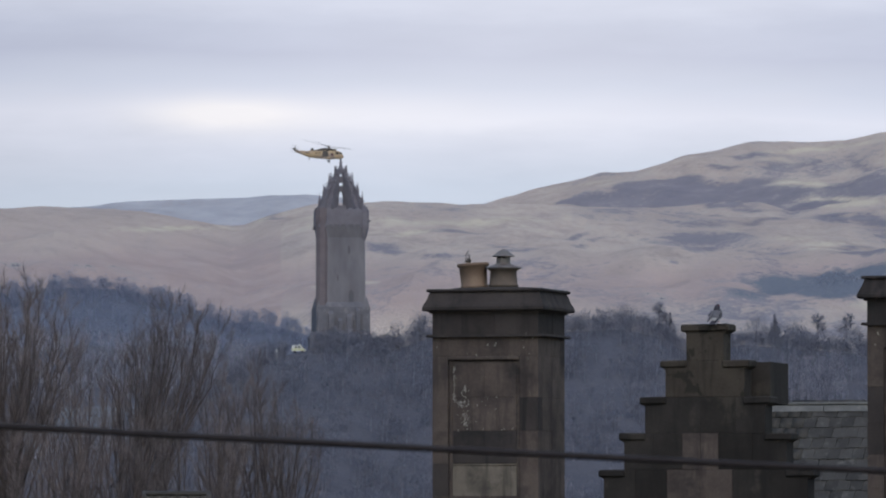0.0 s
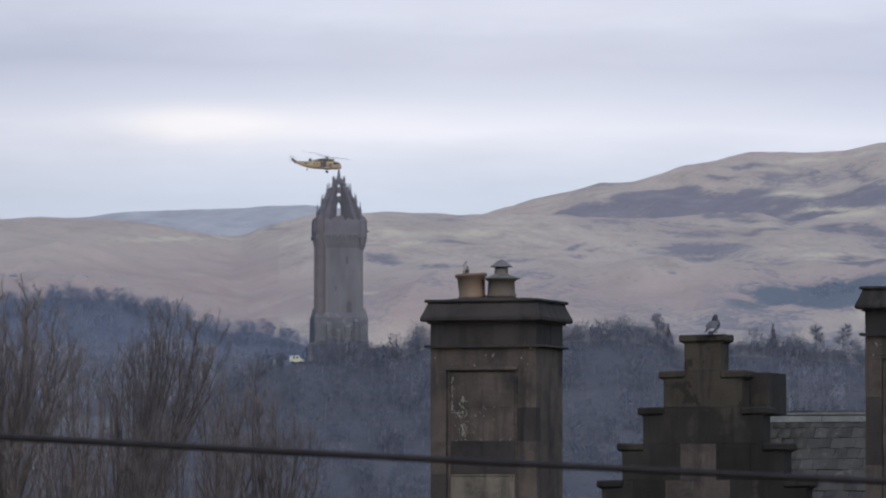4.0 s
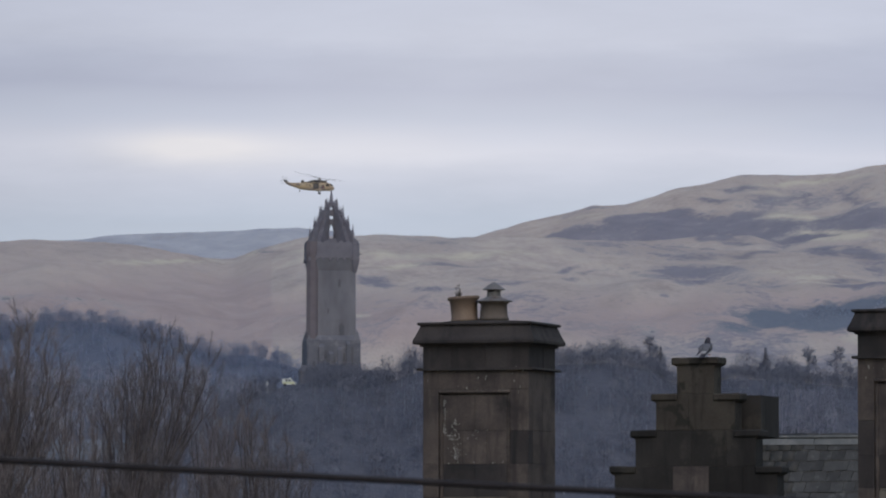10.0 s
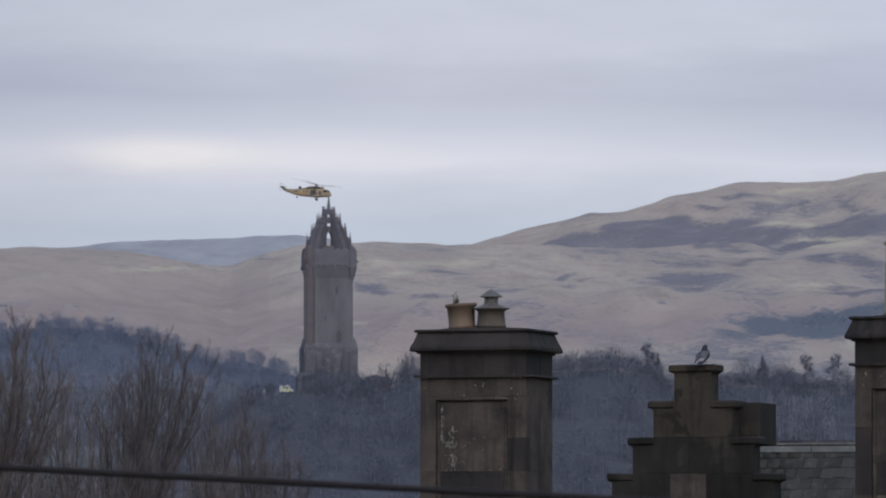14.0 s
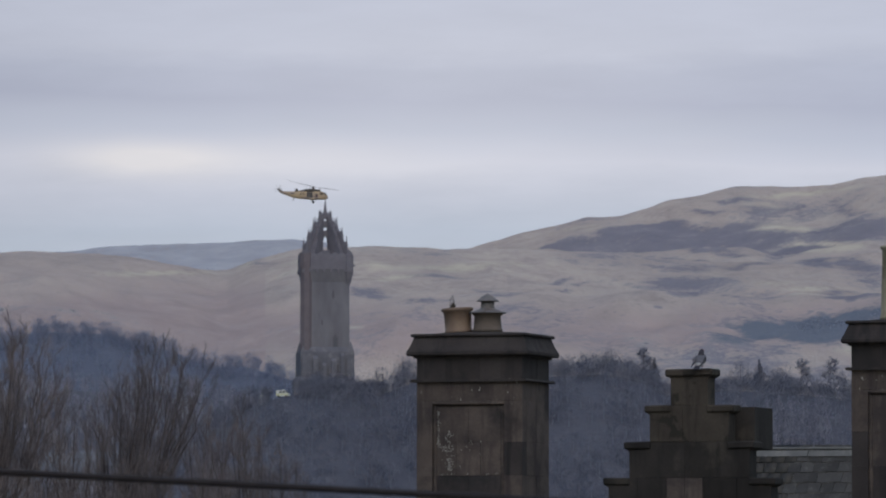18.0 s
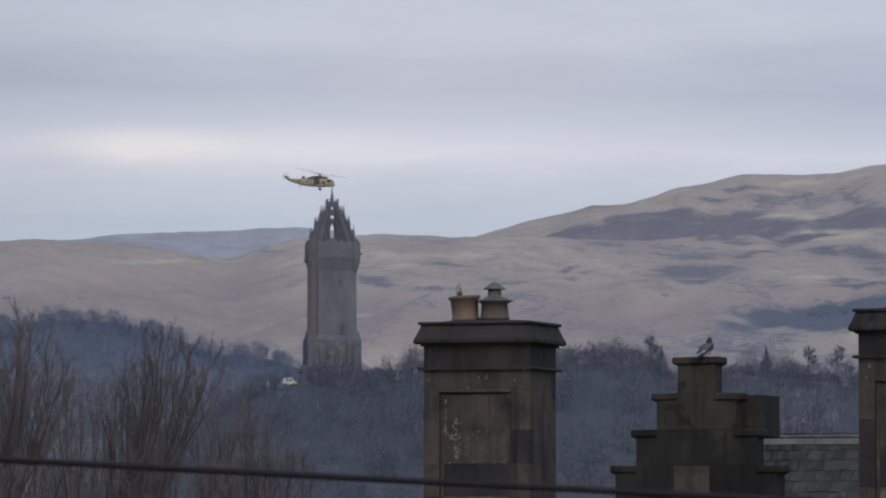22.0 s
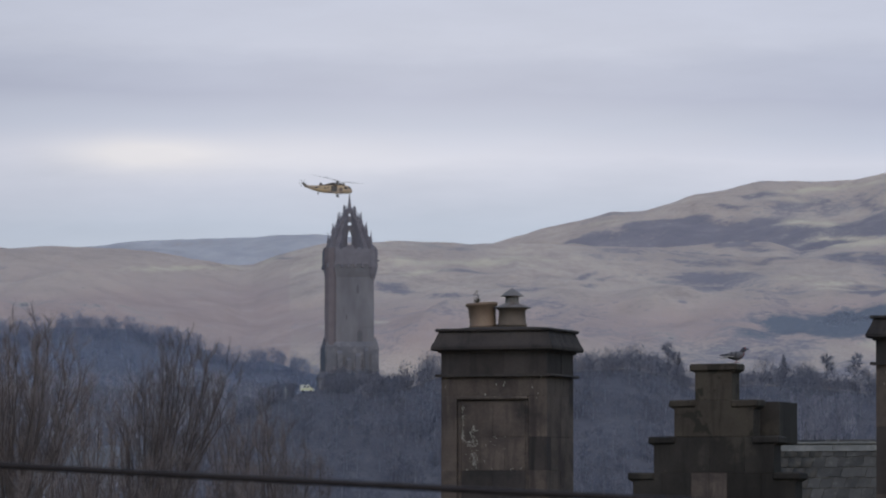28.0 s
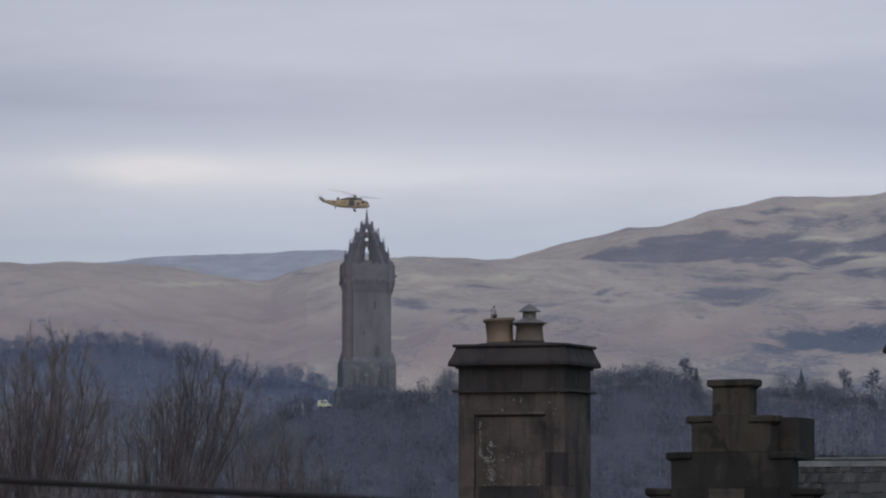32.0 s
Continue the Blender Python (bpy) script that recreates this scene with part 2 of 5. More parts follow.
def moor_material():
    """Dry winter grass, bracken and heather, with shadow, sunlight and haze in the colours; the cover comes from the
    ground's own heather and bracken fields.
    """
    m, n, l, p = nodes_of("winter_moor_grass")
    v = coords(n, l, (1, 1, 1), True)
    broad, mid, fine = noise_tex(n, l, v, 0.006, 6), noise_tex(n, l, v, 0.03, 6, 0.65), noise_tex(n, l, v, 0.2, 5, 0.7)
    f = math_node(n, l, "ADD", math_node(n, l, "MULTIPLY", broad, 0.25), math_node(n, l, "ADD", math_node(n, l, "MULTIPLY", mid, 0.42), math_node(n, l, "MULTIPLY", fine, 0.33)))
    grass = ramp(n, l, f, [(0.36, (0.268, 0.233, 0.226)), (0.5, (0.372, 0.325, 0.302)), (0.63, (0.48, 0.428, 0.370))])
    def field(name):
        a = n.new("ShaderNodeAttribute")
        a.attribute_name = name
        return a.outputs["Fac"]
    def cover(name, lo, hi, gain=3.6):
        g = math_node(n, l, "ADD", field(name), math_node(n, l, "MULTIPLY", math_node(n, l, "SUBTRACT", f, 0.5), gain))
        return ramp(n, l, g, [(lo, (0, 0, 0)), (hi, (1, 1, 1))])
    bracken = ramp(n, l, mid, [(0.3, (0.285, 0.232, 0.230)), (0.7, (0.360, 0.300, 0.290))])
    # dark heather; the same colour paints cloud shadow on the slopes
    heather = ramp(n, l, mid, [(0.3, (0.148, 0.146, 0.184)), (0.7, (0.216, 0.208, 0.236))])
    # wood floor and pasture carry the blue of haze in their colour
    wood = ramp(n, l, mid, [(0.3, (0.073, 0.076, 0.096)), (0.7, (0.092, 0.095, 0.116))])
    green = ramp(n, l, mid, [(0.3, (0.115, 0.133, 0.164)), (0.7, (0.140, 0.158, 0.188))])
    col = mix(n, l, grass, bracken, cover("bracken", 0.35, 0.75, 2.0))
    # paler grass, with sunlight on the rims put into the colour
    lit_straw = ramp(n, l, mid, [(0.3, (0.37, 0.335, 0.285)), (0.7, (0.48, 0.435, 0.365))])
    col = mix(n, l, col, heather, cover("heather", 0.32, 0.74, 4.4))
    col = mix(n, l, col, lit_straw, cover("pale_lit_grass", 0.26, 0.85, 4.0))
    # pale blue-grey of the far hill: haze put into the ground's colour
    haze_grey = ramp(n, l, mid, [(0.3, (0.26, 0.275, 0.32)), (0.7, (0.34, 0.355, 0.40))])
    col = mix(n, l, col, haze_grey, cover("far_haze", 0.4, 0.6))
    # plantation and ridge floor, bluer still to stand for haze
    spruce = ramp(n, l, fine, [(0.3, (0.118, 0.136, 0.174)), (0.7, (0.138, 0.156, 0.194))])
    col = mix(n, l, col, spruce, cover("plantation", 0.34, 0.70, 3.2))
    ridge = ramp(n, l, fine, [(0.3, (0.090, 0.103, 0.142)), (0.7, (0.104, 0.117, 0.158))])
    col = mix(n, l, col, ridge, cover("hazed_ridge_floor", 0.4, 0.6))
    col = mix(n, l, col, green, cover("pasture", 0.4, 0.6))
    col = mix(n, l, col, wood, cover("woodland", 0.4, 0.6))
    yard = ramp(n, l, noise_tex(n, l, v, 1.5, 6, 0.65), [(0.3, (0.045, 0.045, 0.043)), (0.7, (0.085, 0.082, 0.076))])
    town = field("town")
    col = mix(n, l, col, yard, town)
    relief = math_node(n, l, "MULTIPLY", f, math_node(n, l, "SUBTRACT", 1.0, town))
    l.new(col, p.inputs["Base Color"])
    p.inputs["Roughness"].default_value, p.inputs["Specular IOR Level"].default_value = 0.95, 0.1
    b = n.new("ShaderNodeBump")
    b.inputs["Strength"].default_value, b.inputs["Distance"].default_value = 0.6, 12.0
    l.new(relief, b.inputs["Height"])
    l.new(b.outputs[0], p.inputs["Normal"])
    return m


def cloud_material():
    """A glowing layer of stratus with one thin, bright opening."""
    m, n, l, p = nodes_of("overcast_cloud")
    v = coords(n, l, (0.0011, 0.0011, 0.0052))
    bands, wisps = noise_tex(n, l, v, 1.3, 4, 0.5), noise_tex(n, l, v, 4.5, 6, 0.6)
    tc = n.new("ShaderNodeTexCoord")
    sep = n.new("ShaderNodeSeparateXYZ")
    l.new(tc.outputs["Object"], sep.inputs[0])
    wob = math_node(n, l, "ADD", math_node(n, l, "MULTIPLY", math_node(n, l, "SUBTRACT", bands, 0.5), 75), math_node(n, l, "MULTIPLY", math_node(n, l, "SUBTRACT", wisps, 0.5), 30))
    h = math_node(n, l, "DIVIDE", math_node(n, l, "ADD", sep.outputs["Z"], wob), 560.0)
    col = ramp(n, l, h, [(0.3, (0.457, 0.515, 0.614)), (0.47, (0.508, 0.563, 0.661)), (0.535, (0.502, 0.557, 0.661)), (0.6, (0.561, 0.595, 0.695)), (0.656, (0.625, 0.647, 0.746)), (0.7, (0.525, 0.563, 0.675)), (0.749, (0.447, 0.480, 0.601)), (0.8, (0.468, 0.503, 0.621)), (0.84, (0.537, 0.570, 0.682)), (0.93, (0.549, 0.582, 0.695)), (1.0, (0.496, 0.539, 0.654))])
    side = math_node(n, l, "MULTIPLY", math_node(n, l, "MINIMUM", math_node(n, l, "ADD", sep.outputs["X"], 110), 0.0), 0.0003)
    w = math_node(n, l, "ADD", math_node(n, l, "ADD", 0.95, side), math_node(n, l, "MULTIPLY", math_node(n, l, "SUBTRACT", wisps, 0.5), 0.16))
    def gap(cx, cz, rx, rz, top):
        dx = math_node(n, l, "DIVIDE", math_node(n, l, "SUBTRACT", sep.outputs["X"], cx), rx)
        dz = math_node(n, l, "DIVIDE", math_node(n, l, "SUBTRACT", math_node(n, l, "ADD", sep.outputs["Z"], math_node(n, l, "MULTIPLY", wob, 0.35)), cz), rz)
        q = math_node(n, l, "ADD", math_node(n, l, "MULTIPLY", dx, dx), math_node(n, l, "MULTIPLY", dz, dz))
        return math_node(n, l, "MULTIPLY", math_node(n, l, "POWER", 2.718, math_node(n, l, "MULTIPLY", q, -1.0)), top)
    thin = math_node(n, l, "ADD", math_node(n, l, "ADD", gap(-203, 366, 72, 14, 1.0), gap(90, 430, 330, 90, 0.20)), gap(-60, 364, 170, 17, 0.36))
    col = mix(n, l, col, (0.80, 0.785, 0.815), math_node(n, l, "MINIMUM", thin, 1.0))
    n.remove(p)
    e = n.new("ShaderNodeEmission")
    l.new(col, e.inputs[0])
    l.new(w, e.inputs[1])
    l.new(e.outputs[0], n["Material Output"].inputs[0])
    return m


# ---- building helpers ----
def link(name, mesh, material, parent=None, label="", m=None):
    """One mesh object, under a thing or a part."""
    if material and not mesh.materials:
        mesh.materials.append(material)
    ob = new(name, mesh)
    if parent:
        ob.parent = parent
    if m is not None:
        ob.matrix_local = m
    if label:
        ob["label"] = label
    return ob


def part(name, bm, material, parent=None, label="", m=None, smooth=False):
    """Links a bmesh as one mesh object under a thing or under a part."""
    bmesh.ops.recalc_face_normals(bm, faces=bm.faces)
    if smooth:
        for f in bm.faces:
            f.smooth = True
    mesh = bpy.data.meshes.new(name)
    bm.to_mesh(mesh)
    bm.free()
    return link(name, mesh, material, parent, label, m)


def thing(name, label, category, m=None, group="", kind=""):
    ob = new(name)
    ob.empty_display_size = 0.3
    if m is not None:
        ob.matrix_basis = m
    return tagged(ob, label, category, group, kind)


def box(bm, x0, x1, y0, y1, z0, z1, bevel=0.0, m=None):
    r = bmesh.ops.create_cube(bm, size=1.0)
    t = Matrix.Translation(((x0 + x1) / 2, (y0 + y1) / 2, (z0 + z1) / 2)) @ Matrix.Diagonal((abs(x1 - x0), abs(y1 - y0), abs(z1 - z0), 1))
    bmesh.ops.transform(bm, matrix=(m @ t) if m else t, verts=r["verts"])
    if bevel:
        edges = list({e for v in r["verts"] for e in v.link_edges})
        bmesh.ops.bevel(bm, geom=edges, offset=bevel, segments=1, affect="EDGES")
    return bm


def boxed(*a, bevel=0.0, m=None):
    return box(bmesh.new(), *a, bevel=bevel, m=m)


def lathe(bm, profile, n=20, m=None, turn=0.0):
    """A turned body from (radius, height) pairs, closed at both ends."""
    rings = []
    for r, z in profile:
        ring = []
        for i in range(n):
            a = 2 * math.pi * (i + turn) / n
            co = Vector((r * math.cos(a), r * math.sin(a), z))
            ring.append(bm.verts.new(m @ co if m else co))
        rings.append(ring)
    for a, b in zip(rings, rings[1:]):
        for i in range(n):
            bm.faces.new((a[i], a[(i + 1) % n], b[(i + 1) % n], b[i]))
    bm.faces.new(rings[0][::-1])
    bm.faces.new(rings[-1])
    return bm


def prism(bm, outline, y0, y1, m=None):
    """An outline in the x-z plane, extruded from y0 to y1."""
    def at(x, y, z):
        co = Vector((x, y, z))
        return bm.verts.new(m @ co if m else co)
    a, b = [at(x, y0, z) for x, z in outline], [at(x, y1, z) for x, z in outline]
    k = len(outline)
    for i in range(k):
        bm.faces.new((a[i], a[(i + 1) % k], b[(i + 1) % k], b[i]))
    bm.faces.new(a[::-1])
    bm.faces.new(b)
    return bm


def skin(bm, rings, cap=True):
    """A skin over rings of equal length."""
    vs = [[bm.verts.new(p) for p in r] for r in rings]
    k = len(vs[0])
    for a, b in zip(vs, vs[1:]):
        for i in range(k):
            bm.faces.new((a[i], a[(i + 1) % k], b[(i + 1) % k], b[i]))
    if cap:
        bm.faces.new(vs[0][::-1])
        bm.faces.new(vs[-1])
    return bm


def arrays_mesh(name, verts, faces, smooth=False):
    """A mesh from arrays of points and of equal-sized faces."""
    verts, faces = np.asarray(verts, np.float32), np.asarray(faces, np.int32)
    mesh = bpy.data.meshes.new(name)
    mesh.vertices.add(len(verts))
    mesh.vertices.foreach_set("co", verts.ravel())
    k = faces.shape[1]
    mesh.loops.add(faces.size)
    mesh.loops.foreach_set("vertex_index", faces.ravel())
    mesh.polygons.add(len(faces))
    mesh.polygons.foreach_set("loop_start", np.arange(len(faces), dtype=np.int32) * k)
    if smooth:
        mesh.polygons.foreach_set("use_smooth", np.ones(len(faces), bool))
    mesh.update(calc_edges=True)
    mesh.validate()
    return mesh


def tubes(lines, sides=3):
    """Points and quads of many tapering tubes; a line is a list of (point, radius)."""
    V, Q = [], []
    for line in lines:
        base = len(V)
        for i, (p, r) in enumerate(line):
            q = line[min(i + 1, len(line) - 1)][0] - line[max(i - 1, 0)][0]
            q = q.normalized() if q.length > 1e-6 else Vector((0, 0, 1))
            u = q.orthogonal().normalized()
            w = q.cross(u)
            for j in range(sides):
                a = 2 * math.pi * j / sides
                V.append(p + (u * math.cos(a) + w * math.sin(a)) * r)
        for i in range(len(line) - 1):
            for j in range(sides):
                a, b = base + i * sides + j, base + i * sides + (j + 1) % sides
                Q.append((a, b, b + sides, a + sides))
    return V, Q


# ---- the land: one sheet from the town to the hills ----
# Each ridge: where it starts to rise, where its crest runs, how far it falls behind, and crest heights along it.
RIDGES = {
    "crag": (1690, 2000, 250, [(-479, 11.5), (-227, 13.6), (-122, 30.3), (-102, 40.8), (-85, 49.2), (-72, 57.2), (-60, 63.1), (-53, 65.4), (-47, 66.0), (-38, 67.3), (-28, 66.0), (-18, 65.6), (-7, 69.8), (3, 72.3), (47, 72.7), (66, 73.6), (81, 70.6), (89, 65.6), (112, 67.7), (133, 66.4), (164, 63.5), (234, 59.7), (465, 28.2)]),
    "wood_bank": (2050, 2380, 300, [(-570, 56.7), (-271, 71.6), (-196, 75.4), (-158, 78.6), (-113, 77.9), (-91, 74.1), (-61, 66.7), (-21, 51.7), (29, 31.7), (304, 19.2)]),
    "left_ridge": (2500, 2900, 300, [(-847, 121.6), (-360, 126.2), (-238, 121.6), (-208, 125.3), (-172, 124.0), (-135, 114.0), (-117, 105.8), (-99, 107.0), (-74, 99.7), (-50, 89.7), (-7, 73.0), (66, 48.6), (370, 36.5)]),
    "moor": (2600, 4000, 500, [(-1587, 201.7), (-455, 222.7), (-329, 226.0), (-266, 228.1), (-224, 225.2), (-190, 219.3), (-157, 213.4), (-148, 214.3), (-132, 220.6), (-102, 227.7), (-77, 230.2), (-56, 231.9), (-10, 231.5), (28, 229.8), (70, 228.5), (133, 226.0), (216, 220.6), (329, 216.4), (930, 205.9)]),
    "shelf": (3000, 4250, 300, [(-349, 93.3), (-37, 200.3), (29, 238.2), (96, 244.0), (181, 240.9), (221, 248.4), (252, 246.7), (275, 238.2), (310, 242.7), (349, 251.6), (453, 253.8), (1211, 227.1)]),
    "mountain": (3500, 4600, 400, [(-378, 100.2), (-89, 211.2), (-41, 232.9), (8, 253.6), (34, 263.3), (80, 277.3), (133, 289.3), (167, 293.2), (210, 306.7), (263, 315.4), (316, 317.3), (345, 317.3), (378, 324.0), (413, 327.9), (538, 324.5), (1310, 278.7)]),
    "far": (4000, 4880, 200, [(-1937, 259.2), (-606, 270.5), (-350, 273.6), (-314, 277.7), (-273, 281.7), (-227, 284.8), (-171, 285.8), (-125, 286.4), (-94, 283.8), (-43, 272.0), (34, 259.2), (622, 249.0)]),
}
_rng = np.random.RandomState(3)
_perm = _rng.rand(256, 256)


def fade(t):
    return t * t * (3 - 2 * t)


def value_noise(x, y):
    xi, yi = np.floor(x).astype(int), np.floor(y).astype(int)
    fx, fy = fade(x - xi), fade(y - yi)
    def g(i, j):
        return _perm[(xi + i) & 255, (yi + j) & 255]
    return (g(0, 0) * (1 - fx) + g(1, 0) * fx) * (1 - fy) + (g(0, 1) * (1 - fx) + g(1, 1) * fx) * fy - 0.5


def fbm(x, y, octaves=5):
    return sum(value_noise(x * 2 ** k + 17 * k, y * 2 ** k + 31 * k) * 0.5 ** k for k in range(octaves))


def crest(name, x, y):
    foot, top, back, line = RIDGES[name]
    xs, zs = np.array(line).T
    return np.interp(x / np.maximum(y, 50) * top, xs, zs)


def land(x, y):
    """Height of the ground at x, y."""
    x, y = np.asarray(x, float), np.asarray(y, float)
    z = np.zeros_like(x) - 1.0 * fade(np.clip((y - 300) / 600, 0, 1)) * 4
    for name, (foot, top, back, line) in RIDGES.items():
        c = crest(name, x, y)
        up = np.clip((y - foot) / (top - foot), 0, 1)
        shape = {"crag": fade(up) ** 0.8, "mountain": 0.45 * up + 0.55 * fade(up), "shelf": 0.6 * up + 0.4 * fade(up)}.get(name, 0.5 * up + 0.5 * fade(up))
        down = 1 - fade(np.clip((y - top) / back, 0, 1)) * 0.55
        rough = 0.0
        if name in ("moor", "shelf", "mountain", "far"):
            k = np.sin(np.pi * np.clip(up, 0, 1)) ** 0.7
            rough = k * (34 * fbm(x / 420, y / 520) + 28 * fbm(x / 150 + 9, y / 190, 4) - 16 * np.abs(fbm(x / 110 + 3, y / 170 + 5, 3)) + 5) + 4.0 * fbm(x / 45, y / 60, 3) * (up > 0)
        h = (c * shape + rough) * down
        z = np.where(y > foot, np.maximum(z, h), z)
    return z


def build_land():
    s = np.concatenate([np.linspace(-0.95, -0.1, 36)[:-1], np.linspace(-0.1, 0.1, 430), np.linspace(0.1, 0.95, 36)[1:]])
    y = np.concatenate([np.linspace(-950, 1500, 60)[:-1], np.linspace(1500, 2150, 90)[:-1], np.linspace(2150, 2950, 110)[:-1], np.linspace(2950, 4940, 300)])
    S, Y = np.meshgrid(s, y)
    X = S * (Y + 1000)
    Z = land(X, Y)
    verts = np.stack([X, Y, Z], -1).reshape(-1, 3)
    r, c = Z.shape
    i = np.arange(r * c).reshape(r, c)
    faces = np.stack([i[:-1, :-1], i[:-1, 1:], i[1:, 1:], i[1:, :-1]], -1).reshape(-1, 4)
    mesh = arrays_mesh("ground", verts, faces, smooth=True)
    # what grows where: bands and patches of heather, bracken, pasture and wood, some painted for shadow, sun and haze
    x, yy = verts[:, 0].astype(float), verts[:, 1].astype(float)
    z = verts[:, 2].astype(float)
    az, el = x / np.maximum(yy, 50) * 1000, (z - 10) / np.maximum(yy, 50) * 1000
    wx, we = 10 * fbm(x / 210 + 3, yy / 210, 4), 2.2 * fbm(x / 90 + 40, yy / 130, 4) + 1.2 * fbm(x / 30 + 11, yy / 55, 3)
    az0 = az
    az, el = az + wx, el + we
    def patch(ca, ce, ra, re, tilt=0.0):
        e = el - ce - tilt * (az - ca)
        return np.exp(-((az - ca) / ra) ** 2 - (e / re) ** 2)
    wob = fbm(x / 160, yy / 260, 4)
    heather = 0.22 + 0.62 * fbm(x / 70 + 8, yy / 110, 3) + 0.15 * wob - 0.22 * ((az0 < -25) & (el < 50)) - 0.10 * ((az0 > -25) & (az0 < 24)) + 0.06 * (az0 > 40)
    for ca, ce, ra, re, tilt in HEATHER_AND_SHADOW:
        heather = np.maximum(heather, patch(ca, ce, ra, re, tilt) * ((0.62 if ra < 4 else 0.75 if ra < 7 and re < 1.7 else 1.0) + 0.6 * fbm(x / 50, yy / 80 + 7, 3)))
    # the steep face of the mountain is dark with heather up to an uneven line
    line = np.interp(az, (18, 24, 29, 36, 45, 52, 60, 70, 78, 88), (54.5, 56.6, 57.6, 59.4, 60.6, 60.0, 58.7, 58.2, 60.2, 62.0))
    face = np.clip((line - el) / 1.6 + 0.5, 0, 1) * (yy > 4262) * (az0 > 14)
    heather = np.maximum(heather, face * (0.98 + 0.9 * fbm(x / 40, yy / 70 + 3, 3)))
    pale = np.zeros_like(heather)
    for ca, ce, ra, re, tilt in PALE_AND_LIT_GRASS:
        pale = np.maximum(pale, patch(ca, ce, ra, re, tilt) * (0.9 + 0.5 * fbm(x / 60 + 4, yy / 90, 2)))
    bracken = 0.16 + 0.32 * (az0 < -30) + 0.3 * fbm(x / 300 + 5, yy / 300) + 0.6 * np.exp(-((el - 40) / 6.0) ** 2)
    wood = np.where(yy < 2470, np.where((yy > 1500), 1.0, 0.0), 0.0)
    # the far hill behind the moor takes the painted haze
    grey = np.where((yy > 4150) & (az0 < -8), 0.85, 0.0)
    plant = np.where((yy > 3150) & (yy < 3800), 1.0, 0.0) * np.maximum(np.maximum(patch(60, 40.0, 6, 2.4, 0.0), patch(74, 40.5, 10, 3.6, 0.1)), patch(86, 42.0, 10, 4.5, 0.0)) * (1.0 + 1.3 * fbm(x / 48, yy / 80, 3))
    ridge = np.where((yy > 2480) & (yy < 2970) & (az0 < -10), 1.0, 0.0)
    edge = yy + 130 * fbm(x / 45, yy / 60 + 2, 3)
    pasture = np.clip((edge - 2050) / 60, 0, 1) * np.clip((2330 - edge) / 110, 0, 1) * (az0 < -38)
    pasture = np.maximum(pasture, np.where(yy <= 1500, 0.6, 0.0))
    wood = np.where(pasture > 0.9, 0, wood)
    for name, f in (("heather", heather), ("bracken", bracken), ("pale_lit_grass", pale), ("woodland", wood), ("pasture", pasture), ("far_haze", grey), ("plantation", plant), ("hazed_ridge_floor", ridge), ("town", np.where(yy < 420, 1.0, np.where(yy < 520, (520 - yy) / 100, 0.0)))):
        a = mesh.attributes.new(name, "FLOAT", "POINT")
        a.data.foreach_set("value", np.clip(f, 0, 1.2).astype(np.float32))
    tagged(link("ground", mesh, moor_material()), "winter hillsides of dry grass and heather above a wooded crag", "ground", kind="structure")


# (bearing, height angle, half width, half height, tilt) of the heather slopes and of cloud shadow painted as heather,
# in thousandths
HEATHER_AND_SHADOW = (
    (45.6, 57.8, 15, 2.5, 0.02), (66, 56.7, 11, 1.5, 0.0), (80.3, 59.2, 6, 2.6, 0.05), (28.2, 56.2, 6, 1.4, 0.0), (55.3, 64.7, 7, 0.8, 0.03), (66.6, 63.1, 5, 1.0, 0.0),
    (75.8, 63.3, 6, 0.9, 0.0), (62, 60.7, 3.5, 0.8, 0.0), (50.6, 62.2, 6, 0.9, 0.05), (51.2, 49.1, 11, 1.9, 0.02), (48, 51.6, 7, 1.2, 0.0), (59.4, 52.0, 10, 0.8, 0.02),
    (59, 54.9, 8, 0.7, 0.0), (73.7, 52.1, 5, 2.2, 0.0), (81.3, 51.6, 6, 3.0, 0.0), (63, 46.2, 3.5, 1.0, 0.0), (77.7, 46.5, 7, 0.8, 0.0), (36.4, 49.8, 3.2, 0.9, -0.1),
    (25.4, 49.8, 1.8, 0.6, 0.0), (29.6, 49.1, 1.5, 0.5, 0.0), (26.7, 47.8, 2.4, 0.6, 0.0), (42.6, 45.3, 1.8, 0.5, 0.0), (35, 43.3, 2.4, 0.5, 0.0),
    (-11, 46.9, 6, 1.0, 0.0), (-32, 52.6, 7, 0.5, 0.0), (-3, 45.2, 5, 0.6, 0.0), (2, 49.5, 8, 0.6, 0.0), (12, 47.0, 6, 0.6, 0.0), (36, 57.2, 9, 1.8, 0.02), (57, 57.8, 11, 2.2, 0.02),
)
# the same for slopes of paler, yellower grass and for sunlit rims painted alike
PALE_AND_LIT_GRASS = (
    (77.5, 56.0, 8, 0.6, 0.05), (60, 63.4, 6, 0.6, 0.0), (27, 58.6, 6, 0.6, 0.1), (68, 58.8, 5, 0.6, 0.0), (56, 50.6, 7, 0.35, 0.0), 
    (72, 47.6, 9, 0.6, 0.0), (66, 65.6, 12, 0.5, 0.05), (-18, 52.0, 14, 1.2, 0.0), (5, 51.8, 14, 1.2, 0.0), (-8, 49.5, 12, 0.6, 0.0), (-50, 50.5, 14, 0.6, 0.0), (66, 48.8, 6, 0.6, 0.0), (88, 36.8, 14, 0.8, 0.0), (-20, 40.0, 8, 0.5, 0.0),
)
build_land()

clouds = thing("backdrop", "grey overcast sky with a thin bright break in the cloud", "sky", pose(0, 4960, 0), kind="structure")
sheet = bmesh.new()
box(sheet, -2200, 2200, 0, 4, -150, 1500)
